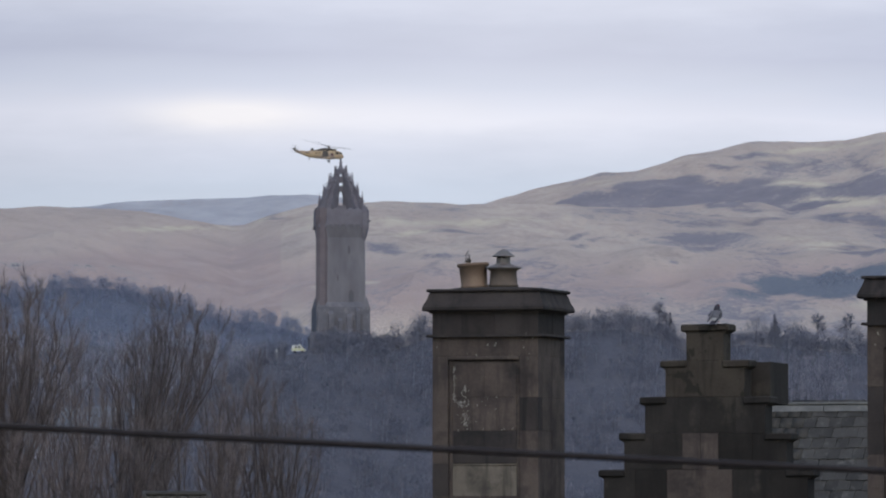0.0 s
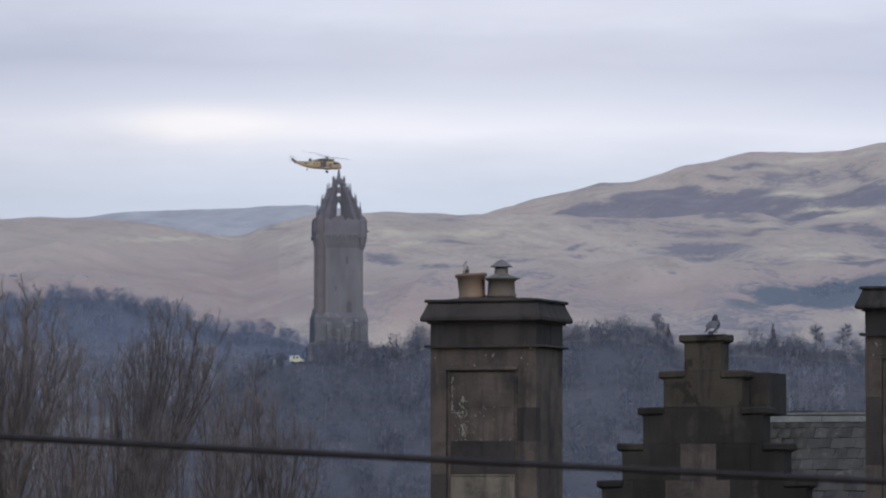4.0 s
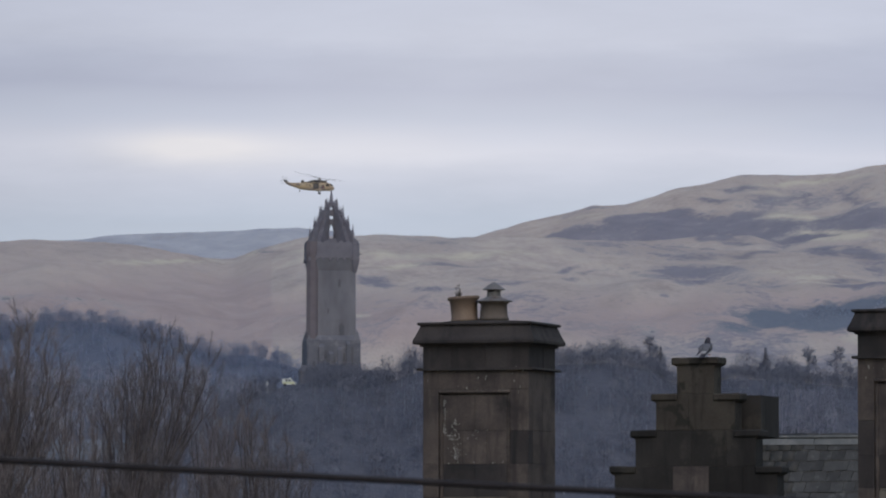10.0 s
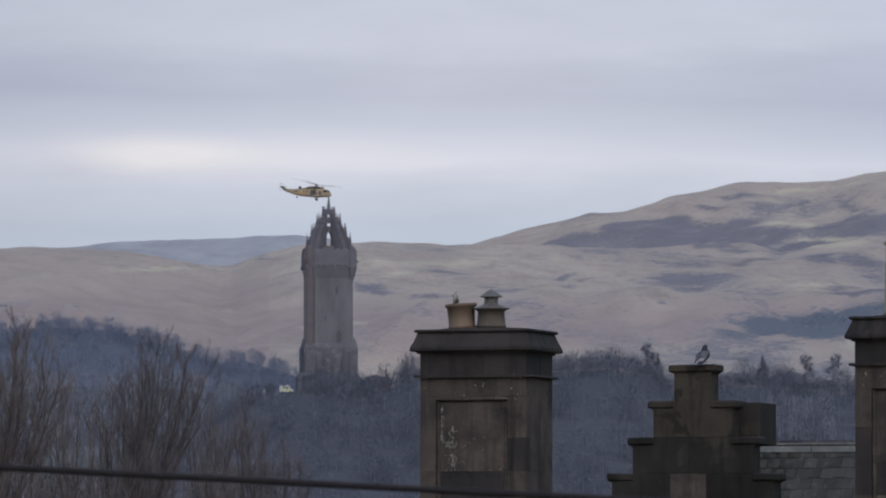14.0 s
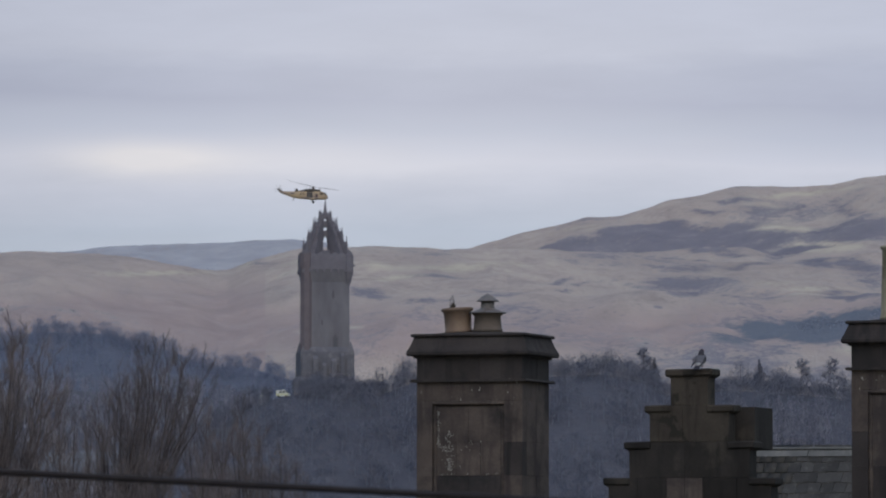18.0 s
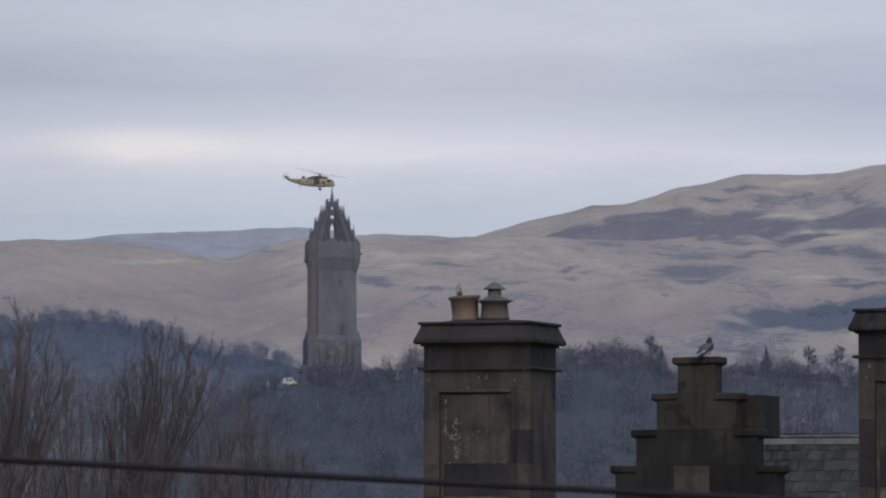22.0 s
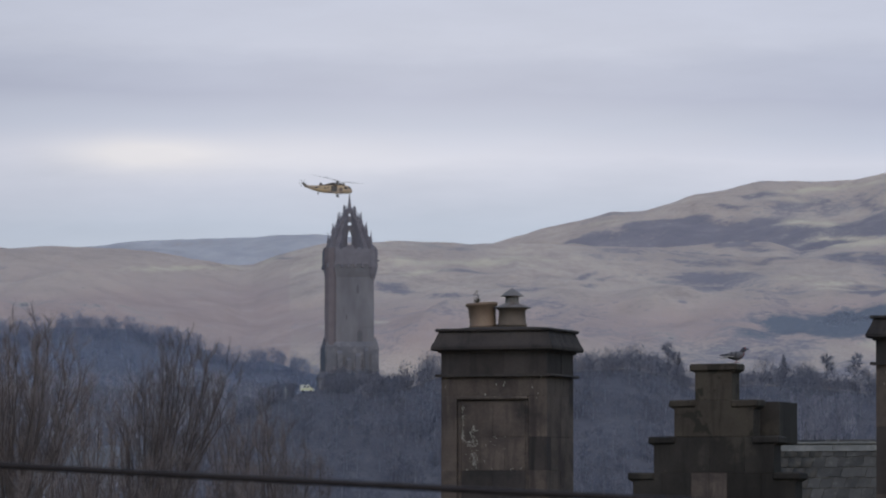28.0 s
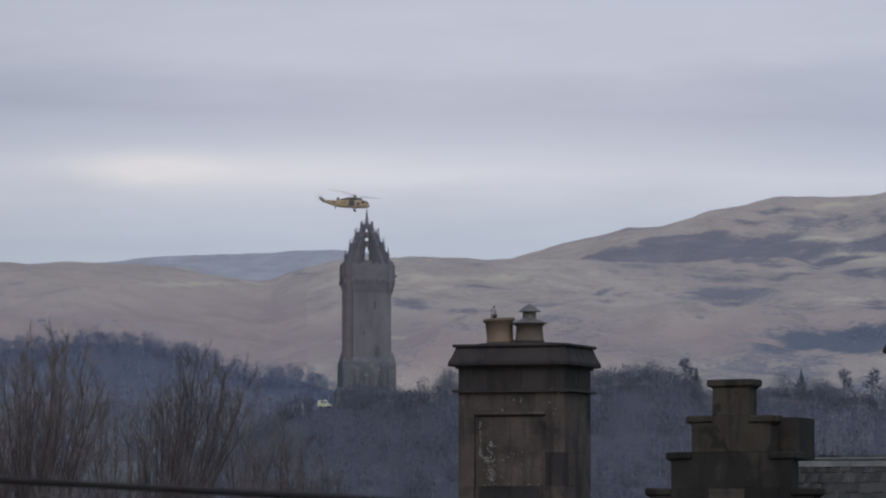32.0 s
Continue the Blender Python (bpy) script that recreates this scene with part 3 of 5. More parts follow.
part("cloud_layer", sheet, cloud_material(), clouds)


# ---- the near roofs ----
_blocks = {}


def block(name, sx, sy, sz, material, parent, m, bevel=0.0012, label=""):
    """A dressed stone; alike stones share a mesh."""
    key = (name, round(sx, 3), round(sy, 3), round(sz, 3), material.name)
    if key not in _blocks:
        bm = boxed(-sx / 2, sx / 2, -sy / 2, sy / 2, -sz / 2, sz / 2, bevel=bevel)
        bmesh.ops.recalc_face_normals(bm, faces=bm.faces)
        mesh = bpy.data.meshes.new(name)
        bm.to_mesh(mesh)
        bm.free()
        mesh.materials.append(material)
        _blocks[key] = mesh
    return link(name, _blocks[key], material, parent, label, m)


def splat(rng, points, size):
    """A scatter of small flat flakes in the x-z plane, facing -y."""
    bm = bmesh.new()
    for x, z in points:
        k = rng.randint(5, 7)
        r = size * rng.uniform(0.35, 1.0)
        a0 = rng.uniform(0, 6)
        prism(bm, [(x + r * rng.uniform(0.5, 1) * math.cos(a0 + 6.283 * i / k), z + 2.4 * r * rng.uniform(0.5, 1) * math.sin(a0 + 6.283 * i / k)) for i in range(k)], -0.004, 0.0)
    return bm


def chimney_stack(m, label, seed):
    """An ashlar stack with a sunk panel on its front, a string course and a splayed cap. Local z is 0 at the cap's top."""
    rng = random.Random(seed)
    st = thing("chimney_stack", label, "chimney", m, group="ashlar chimney stacks")
    W, D = 1.224, 1.018
    hw, hd = W / 2, D / 2
    part("core", boxed(-hw + 0.03, hw - 0.03, -hd + 0.075, hd - 0.03, -4.3, -0.3), MORTAR, st)
    # cap: top slab, splayed course, ledge
    def frustum(top, bottom, z1, z0, n=4):
        bm = bmesh.new()
        rings = []
        for k in range(n + 1):
            t = k / n
            o = bottom + (top - bottom) * (t ** 0.8)
            z = z0 + (z1 - z0) * t
            rings.append([(-hw - o, -hd - o, z), (hw + o, -hd - o, z), (hw + o, hd + o, z), (-hw - o, hd + o, z)])
        return skin(bm, rings)
    part("cap_slab", boxed(-hw - 0.056, hw + 0.055, -hd - 0.055, hd + 0.055, -0.034, 0, bevel=0.01), SOOT, st)
    part("cap_splay", frustum(0.020, 0.088, -0.030, -0.19), SOOT, st, "splayed, soot-black cap course")
    part("cap_ledge", boxed(-hw - 0.096, hw + 0.096, -hd - 0.096, hd + 0.096, -0.245, -0.188, bevel=0.014), SOOT, st)
    part("cap_fillet", boxed(-hw - 0.03, hw + 0.03, -hd - 0.03, hd + 0.03, -0.270, -0.243), SOOT, st)
    # neck: one black course of five stones
    def ring(z0, z1, cuts, sides, mat, thick=0.16, gap=0.001):
        xs = [-hw] + cuts + [hw]
        for a, b in zip(xs, xs[1:]):
            jut = rng.uniform(-0.004, 0.004)
            block("ashlar", b - a - gap, thick, z1 - z0 - gap, mat(), st, pose((a + b) / 2, -hd + thick / 2 + jut, (z0 + z1) / 2))
            block("ashlar", b - a - gap, thick, z1 - z0 - gap, mat(), st, pose((a + b) / 2, hd - thick / 2, (z0 + z1) / 2))
        ys = [-hd + thick] + sides + [hd - thick]
        for a, b in zip(ys, ys[1:]):
            for sx in (-1, 1):
                block("ashlar", thick, b - a - gap, z1 - z0 - gap, mat(), st, pose(sx * (hw - thick / 2 + rng.uniform(-0.004, 0.004)), (a + b) / 2, (z0 + z1) / 2))
    ring(-0.505, -0.268, [-0.28, 0.12, 0.36], [0.05], lambda: SOOT)
    part("string_course", prism(bmesh.new(), [(-hw - 0.05, -0.535), (-hw - 0.062, -0.525), (-hw - 0.05, -0.505), (hw + 0.05, -0.505), (hw + 0.062, -0.525), (hw + 0.05, -0.535)], -hd - 0.05, hd + 0.05), SOOT, st, "narrow moulded string course")
    pick = lambda: rng.choice((STONE, STONE, STONE, SOOT))
    # shaft: lintel course over the panel, then tall courses with the panel's jambs
    ring(-0.745, -0.535, [-0.33, 0.22], [0.12], lambda: STONE)
    P0, P1 = -0.43, 0.40            # the sunk panel
    courses = [(-1.20, -0.745), (-1.57, -1.20), (-1.93, -1.57), (-2.29, -1.93), (-2.65, -2.29), (-3.0, -2.65)]
    for z0, z1 in courses:
        g = 0.001
        for a, b in ((-hw, P0), (P1, hw)):
            block("ashlar", b - a - g, 0.16, z1 - z0 - g, pick(), st, pose((a + b) / 2, -hd + 0.08 + rng.uniform(-0.004, 0.004), (z0 + z1) / 2))
        for a, b in ((-hd + 0.16, 0.02), (0.02, hd - 0.16)):
            for sx in (-1, 1):
                block("ashlar", 0.16, b - a - g, z1 - z0 - g, pick(), st, pose(sx * (hw - 0.08 + rng.uniform(-0.004, 0.004)), (a + b) / 2, (z0 + z1) / 2))
        for a, b in ((-hw, 0.0), (0.0, hw)):
            block("ashlar", b - a - g, 0.16, z1 - z0 - g, STONE, st, pose((a + b) / 2, hd - 0.08, (z0 + z1) / 2))
    for (z0, z1), cuts, ms in (((-1.20, -0.80), (-0.02,), (STONE, STONE)), ((-1.57, -1.20), (-0.16, 0.12), (STONE, STONE, STONE)),
                               ((-1.93, -1.57), (-0.02,), (SOOT, SOOT)), ((-2.29, -1.96), (), (PALE_STONE,)),
                               ((-2.65, -2.29), (), (STONE,)), ((-3.0, -2.65), (-0.02,), (STONE, STONE))):
        xs = [P0 + 0.045, *cuts, P1 - 0.045]
        for a, b, mt in zip(xs, xs[1:], ms):
            block("panel_stone", b - a - 0.002, 0.10, z1 - z0 - 0.002, mt, st, pose((a + b) / 2, -hd + 0.078, (z0 + z1) / 2))
    for x in (P0 + 0.022, P1 - 0.022):
        part("panel_moulding", boxed(x - 0.022, x + 0.022, -hd + 0.018, -hd + 0.10, -3.0, -0.79, bevel=0.012), STONE, st)
    part("panel_moulding", boxed(P0, P1, -hd - 0.012, -hd + 0.10, -0.790, -0.747, bevel=0.012), STONE, st)
    part("panel_moulding", boxed(P0 + 0.045, P1 - 0.045, -hd + 0.03, -hd + 0.10, -1.958, -1.932, bevel=0.008), PALE_STONE, st)
    # bird lime run down the panel, on the first stack alone
    pts = []
    for k in range(110):
        t = rng.random()
        pts.append((-0.25 + 0.012 * t + rng.gauss(0, 0.010 + 0.03 * math.sin(math.pi * t)), -1.09 - 0.43 * t + rng.gauss(0, 0.015)))
    pts += [(-0.345 + 0.08 * t + rng.gauss(0, 0.012), -1.22 - 0.08 * t + rng.gauss(0, 0.012)) for t in (rng.random() for _ in range(22))]
    pts += [(P0 + 0.062 + rng.gauss(0, 0.008), rng.uniform(-1.26, -0.86)) for _ in range(60)]
    pts += [(0.08 + rng.gauss(0, 0.06) + 0.10 * math.cos(a), -1.33 + 0.12 * math.sin(a) + rng.gauss(0, 0.02)) for a in (rng.uniform(1.2, 4.6) for _ in range(9))]
    pts += [(rng.uniform(-0.36, 0.34), -1.552 + rng.gauss(0, 0.006)) for _ in range(10)]
    if seed == 4:
        part("bird_lime", splat(rng, pts, 0.0056), LICHEN, st, "streaks of white bird lime", pose(0, -hd + 0.028, 0))["kind"] = "stuff"
    specks = splat(rng, [(rng.uniform(-hw, hw), rng.uniform(-0.78, -0.5)) for _ in range(14)], 0.008)
    part("bird_lime", specks, LICHEN, st, "white specks of bird lime", pose(0, -hd - 0.004, 0))["kind"] = "stuff"
    # mortar flaunching under the pots
    bm = bmesh.new()
    lathe(bm, [(0.56, -0.01), (0.52, 0.02), (0.3, 0.03), (0.1, 0.034)], 24, Matrix.Diagonal((1, 0.8, 1, 1)))
    part("flaunching", bm, SOOT, st)
    return st


def open_pot(name, base_r, top_r, h, material, m, label, n=24):
    """A round clay pot with a rolled rim, open at the top."""
    pot = thing(name, label, "chimney pot", m, group="clay chimney pots")
    bm = bmesh.new()
    lathe(bm, [(base_r + 0.01, 0), (base_r + 0.01, 0.03), (base_r, 0.04), (top_r - 0.006, h - 0.045), (top_r + 0.016, h - 0.035), (top_r + 0.02, h - 0.015),
               (top_r + 0.012, h), (top_r - 0.015, h), (top_r - 0.025, h - 0.05), (base_r - 0.03, 0.05)], n)
    part("pot_body", bm, material, pot, smooth=True)
    return pot


R_TOWN = -18.0
ROOT = pose(0.622, 60.0, 12.345, 0, 0, R_TOWN)      # top of the first stack's cap
FRONT = pose(0.622, 60.0, 0, 0, 0, R_TOWN)


def build_stacks():
    chimney_stack(ROOT, "tall sooty sandstone chimney stack with panel and bird lime", 4)
    second = FRONT @ pose(4.94, 0.0, 12.43)
    chimney_stack(second, "soot-blackened sandstone chimney stack with a splayed cap", 9)
    # pots on the first stack
    a = open_pot("chimney_pot", 0.146, 0.160, 0.280, BUFF_CLAY, ROOT @ pose(-0.247, -0.12, 0.02, 1.0, -3.5, 0), "leaning buff clay chimney pot with weeds growing in it")
    b = open_pot("chimney_pot", 0.156, 0.152, 0.225, DULL_CLAY, ROOT @ pose(0.097, -0.14, 0.028), "dull clay chimney pot under a metal cowl")
    cowl = thing("chimney_cowl", "grey metal rain cowl with a pointed hat on a clay pot", "cowl", ROOT @ pose(0.097, -0.14, 0.238))
    part("flange", lathe(bmesh.new(), [(0.205, -0.004), (0.208, 0.004), (0.165, 0.022), (0.105, 0.042), (0.09, 0.05), (0.08, 0.052)], 28), COWL_METAL, cowl, smooth=False)
    part("throat", lathe(bmesh.new(), [(0.076, 0.04), (0.076, 0.108), (0.070, 0.110)], 20), COWL_METAL, cowl)
    # added dark core, for the shade in the open gap under the hat
    part("gap_shade_core", lathe(bmesh.new(), [(0.060, 0.10), (0.060, 0.14)], 16), HELI_DARK, cowl)
    for i in range(4):
        part("strut", boxed(0.066, 0.08, -0.008, 0.008, 0.07, 0.14, m=pose(0, 0, 0, 0, 0, 45 + 90 * i)), COWL_METAL, cowl)
    part("hat", lathe(bmesh.new(), [(0.126, 0.130), (0.127, 0.136), (0.098, 0.158), (0.060, 0.188), (0.018, 0.212), (0.004, 0.218)], 24), COWL_METAL, cowl)
    # weeds in the open pot
    rng = random.Random(5)
    w = thing("weed_tuft", "dry brown weed stems sprouting from a chimney pot", "weeds", ROOT @ pose(-0.275, -0.12, 0.25))
    lines = []
    for k in range(14):
        x, y = rng.uniform(-0.12, 0.12), rng.uniform(-0.1, 0.1)
        tall = 0.035 + 0.20 * math.exp(-((x + 0.05) / 0.03) ** 2) * rng.random()
        p, q = Vector((x, y, -0.05)), Vector((x + rng.uniform(-0.03, 0.03), y, tall))
        lines.append([(p, 0.0045), ((p + q) / 2 + Vector((rng.uniform(-0.01, 0.01), 0, 0)), 0.0035), (q, 0.0025)])
        for _ in range(3):
            s = p.lerp(q, rng.uniform(0.5, 0.95))
            lines.append([(s, 0.0045), (s + Vector((rng.uniform(-0.035, 0.035), rng.uniform(-0.03, 0.03), rng.uniform(0.01, 0.04))), 0.003)])
    link("stems", arrays_mesh("stems", *tubes(lines, 3)), STEM, w)
    for k in range(4):
        lf = bmesh.new()
        bmesh.ops.create_icosphere(lf, subdivisions=1, radius=0.006, matrix=pose(rng.uniform(-0.12, 0.12), 0, 0.03, 0, 30 * k, 0) @ Matrix.Diagonal((1.5, 0.5, 0.8, 1)))
        part("moss_clump", lf, STEM, w)
    # a tall pot on the second stack
    open_pot("chimney_pot", 0.150, 0.135, 0.80, PALE_CLAY, FRONT @ pose(4.715, -0.1, 12.455), "tall narrow buff clay chimney pot")


def slope_of_slates(parent, x0, x1, eave, ridge, m, gauge=0.155, width=0.26, seed=1, whole=True, near=None):
    """Overlapping slates on a slope; eave and ridge are (y, z)."""
    rng = random.Random(seed)
    (ya, za), (yb, zb) = eave, ridge
    L = math.hypot(yb - ya, zb - za)
    ang = math.degrees(math.atan2(zb - za, yb - ya))
    rows = int(L / gauge)
    meshes = []
    for k in range(4):
        bm = boxed(-width / 2 + 0.003, width / 2 - 0.003, 0, gauge * 1.75, -0.008 - 0.002 * k, 0.006, bevel=0.0)
        for v in bm.verts:
            if v.co.y < 0.01:
                v.co.y += rng.uniform(-0.022, 0.022)
                v.co.x += rng.uniform(-0.006, 0.006)
        mesh = bpy.data.meshes.new("slate")
        bm.to_mesh(mesh)
        bm.free()
        mesh.materials.append(SLATE)
        meshes.append(mesh)
    V, Q, n = [], [], 0
    for r in range(rows):
        t = (r + 0.02) / rows
        y, z = ya + (yb - ya) * t, za + (zb - za) * t
        off = (r % 2) * width / 2
        k = int((x1 - x0) / width) + 1
        for i in range(k):
            x = x0 + off + (i + 0.0) * width
            if x > x1:
                continue
            mm = pose(x, y, z + 0.02, ang - 3.2 + rng.uniform(-0.7, 0.7), rng.uniform(-1.6, 1.6), rng.uniform(-2.0, 2.0))
            if near and near(x, z) and n < 300:
                link("slate", rng.choice(meshes), SLATE, parent, m=mm)
                n += 1
            else:
                b = len(V)
                w, g = width / 2 - 0.003, gauge * 1.75
                V += [mm @ Vector(c) for c in ((-w, 0, -0.005), (w, 0, -0.005), (w, g, -0.005), (-w, g, -0.005), (-w, 0, 0.005), (w, 0, 0.005), (w, g, 0.005), (-w, g, 0.005))]
                Q += [tuple(b + j for j in q) for q in ((0, 3, 2, 1), (4, 5, 6, 7), (0, 1, 5, 4), (1, 2, 6, 5), (2, 3, 7, 6), (3, 0, 4, 7))]
    if V:
        ob = link("slate_field", arrays_mesh("slate_field", V, Q), SLATE, parent)
        ob["kind"] = "stuff"


def shell(house, x0, x1, y0, y1, eave, ridge_z, mat):
    """Walls with thickness and two bare roof boards, all closed."""
    t = 0.45
    part("wall", boxed(x0, x1, y0, y0 + t, -3, eave), mat, house)
    part("wall", boxed(x0, x1, y1 - t, y1, -3, eave), mat, house)
    yc = (y0 + y1) / 2
    for a in (x0, x1 - t):
        bm = bmesh.new()
        prism(bm, [(y0 + t, -3), (y1 - t, -3), (y1 - t, eave), (yc, ridge_z - 0.12), (y0 + t, eave)], 0, t, Matrix(((0, 1, 0, a), (1, 0, 0, 0), (0, 0, 1, 0), (0, 0, 0, 1))))
        part("gable_wall", bm, mat, house)
    for ya in (y0 - 0.25, y1 + 0.25):
        bm = bmesh.new()
        s = 1 if ya < yc else -1
        rise = (ridge_z - eave) / abs(yc - (y0 if s > 0 else y1))
        skin(bm, [[(x, ya, eave - 0.25 * rise), (x, yc, ridge_z), (x, yc, ridge_z - 0.1), (x, ya, eave - 0.25 * rise - 0.1)] for x in (x0 - 0.05, x1 + 0.05)])
        part("roof_boarding", bm, LEAD, house)


def window_unit(house, x, z, y, w=1.0, h=1.6):
    win = part("window", boxed(x - w / 2, x + w / 2, y - 0.03, y + 0.02, z, z + h), DARK_GLASS, house)
    part("sill", boxed(x - w / 2 - 0.1, x + w / 2 + 0.1, y - 0.12, y + 0.0, z - 0.12, z), STONE, win)
    for a in (-w / 2, 0, w / 2):
        part("frame", boxed(x + a - 0.03, x + a + 0.03, y - 0.05, y - 0.028, z, z + h), VAN_WHITE, win)
    part("lintel", boxed(x - w / 2 - 0.15, x + w / 2 + 0.15, y - 0.05, y + 0.0, z + h, z + h + 0.25), STONE, win)


def build_terrace():
    """The house that carries the two stacks; its ridge stays below the view."""
    h = thing("terrace_house", "grey stone terrace house with a slate roof and two chimney stacks", "house", FRONT)
    shell(h, -5.2, 9.5, -4.6, 4.6, 5.0, 9.25, HARL)
    slope_of_slates(h, -5.1, 9.4, (-4.8, 4.86), (0, 9.27), h.matrix_basis, gauge=0.2, width=0.32, seed=3)
    slope_of_slates(h, -5.1, 9.4, (4.8, 4.86), (0, 9.27), h.matrix_basis, gauge=0.2, width=0.32, seed=4)
    part("ridge", boxed(-5.2, 9.5, -0.12, 0.12, 9.24, 9.36, bevel=0.03), RIDGE_STONE, h)
    for x in (-3.4, -0.8, 2.2, 5.2, 7.8):
        window_unit(h, x, 1.2, -4.6)


GABLE = pose(3.255, 67.0, 0, 0, 0, R_TOWN)


def build_gable_house():
    rng = random.Random(8)
    h = thing("crow_stepped_house", "dark sandstone house with a crow-stepped gable and slate roof", "house", GABLE)
    # gable wall with crow steps: local x across, y into the house
    top = 12.20
    steps = []           # half width, z of the step's top
    for k in range(9):
        steps.append((0.304 + 0.268 * k, top - 0.452 * k))
    T = 0.35
    for k, (w, z) in enumerate(steps):
        zb = steps[k + 1][1] if k + 1 < len(steps) else z - 0.452
        body = w - 0.065
        # stones of this step
        cuts = [-body]
        while cuts[-1] < body - 0.45:
            cuts.append(cuts[-1] + rng.uniform(0.38, 0.72))
        if len(cuts) > 1 and body - cuts[-1] < 0.16:
            cuts.pop()
        cuts.append(body)
        if k in (3, 4, 5):                       # the pale stones in the middle of the lower courses
            edge = (-0.29, 0.17) if k == 3 else (-0.49, 0.35)
            cuts = [-body, (-body + edge[0]) / 2, edge[0], sum(edge) / 2, edge[1], (body + edge[1]) / 2, body]
        for a, b in zip(cuts, cuts[1:]):
            mt = STONE if k >= 3 and -0.40 < (a + b) / 2 < 0.30 else (GABLE_STONE if k < 2 and (a + b) / 2 < 0.35 else BLACK_STONE)
            block("ashlar", b - a - 0.002, T, z - zb - 0.002 - 0.085 * (k == 0), mt, h, pose((a + b) / 2, T / 2 + rng.uniform(-0.006, 0.006), (z + zb) / 2 - 0.042 * (k == 0)), bevel=0.0012)
        # projecting cope stones
        if k == 0:
            spans = [(-w, w)]
        else:
            wi = steps[k - 1][0] - 0.075
            spans = [(-w, -wi), (wi, w)]
        for a, b in spans:
            bm = boxed(a, b, -0.03, T + 0.03, z - 0.09, z, bevel=0.016)
            for v in bm.verts:
                v.co.z += 0.012 * noise.noise(v.co * 3.1 + Vector((k, 0, 0)))
            part("cope_stone", bm, BLACK_STONE if k > 1 else GABLE_STONE, h)
            under = [(a + 0.01, z - 0.085), (b - 0.01, z - 0.085), (b - 0.06, z - 0.115), (a + 0.06, z - 0.115)]
            part("cope_mould", prism(bmesh.new(), under, 0.004, T - 0.004), GABLE_STONE, h)
    part("gable_core", boxed(-2.4, 2.4, 0.06, T - 0.02, -3, 8.13), HARL, h)
    # block at the head of the wing roof, behind the apex
    part("skew_block", prism(bmesh.new(), [(-0.15, 8.5), (0.45, 8.5), (0.45, 11.2), (0.70, 11.22), (0.70, 11.735), (-0.15, 11.735)], T + 0.2, T + 1.1), BLACK_STONE, h, "square dark stone block behind the gable")
    # wing roof behind the gable
    for s in (-1, 1):
        bm = bmesh.new()
        skin(bm, [[(s * 2.3, y, 7.4), (0, y, 10.9), (0, y, 10.8), (s * 2.3, y, 7.3)] for y in (T - 0.01, 2.2)])
        part("wing_roof", bm, SLATE, h)
        part("wall", boxed(s * 2.1 - 0.2, s * 2.1 + 0.2, T, 1.15, -3, 7.6), HARL, h)
    # main range with its ridge across
    main = thing("slate_roofed_range", "stone house range with mossy grey slates and pale ridge stones", "house", GABLE)
    x0, x1, yc, rz = -0.7, 12.0, 5.35, 11.235
    shell(main, x0, x1, yc - 4.2, yc + 4.2, 7.3, rz - 0.02, HARL)
    near = lambda x, z: 0.0 < x < 3.6 and z > 9.9
    slope_of_slates(main, x0, x1, (yc - 4.4, 7.16), (yc, rz), None, gauge=0.205, width=0.17, seed=6, near=near)
    for i in range(13):
        a = x0 + i * 0.9
        bm = bmesh.new()
        prism(bm, [(yc - 0.085, rz - 0.04), (yc - 0.03, rz + 0.04), (yc + 0.03, rz + 0.04), (yc + 0.085, rz - 0.04)], a + 0.004, a + 0.896, Matrix(((0, 1, 0, 0), (1, 0, 0, 0), (0, 0, 1, 0), (0, 0, 0, 1))))
        part("ridge_stone", bm, RIDGE_STONE, main)
    part("ridge_roll", boxed(x0 + 0.1, x1, yc - 0.035, yc + 0.035, rz + 0.045, rz + 0.085, bevel=0.012), RIDGE_STONE, main)


def build_low_roof():
    """A low house under the bare trees: only its pale ridge shows."""
    m = pose(-11.5, 232, 0, 0, 0, 12)
    h = thing("low_house", "low house with a pale mossy ridge under bare trees", "house", m)
    shell(h, -1.2, 1.3, -3.5, 3.5, 6.6, 10.27, HARL)
    slope_of_slates(h, -1.2, 1.3, (-3.7, 6.4), (0, 10.28), None, gauge=0.3, width=0.5, seed=12)
    part("ridge", boxed(-1.3, 1.35, -0.14, 0.14, 10.25, 10.37, bevel=0.03), SLATE, h)


def build_cable():
    """A service cable slung between two poles across the street."""
    a, b = Vector((-15, 25, 11.06)), Vector((15, 25, 9.54))
    lines, n = [], 60
    for i in range(n + 1):
        t = i / n
        p = a.lerp(b, t)
        p.z -= 0.16 * 4 * t * (1 - t) - 0.10
        lines.append((p, 0.0158))
    link("overhead_cable", arrays_mesh("overhead_cable", *tubes([lines], 8), smooth=True), CABLE)
    tagged(bpy.data.objects["overhead_cable"], "black overhead service cable slung across the street", "cable")
    for p in (a, b):
        q = thing("utility_pole", "brown wooden utility pole carrying a cable", "pole", pose(p.x, p.y, 0), group="cable poles")
        part("pole", lathe(bmesh.new(), [(0.15, -0.5), (0.11, p.z + 0.3), (0.05, p.z + 0.36)], 12), POLE_WOOD, q)
        part("bracket", boxed(-0.13, 0.13, -0.13, 0.13, p.z + 0.02, p.z + 0.16), COWL_METAL, q)


build_stacks()
build_terrace()
build_gable_house()
build_low_roof()
build_cable()


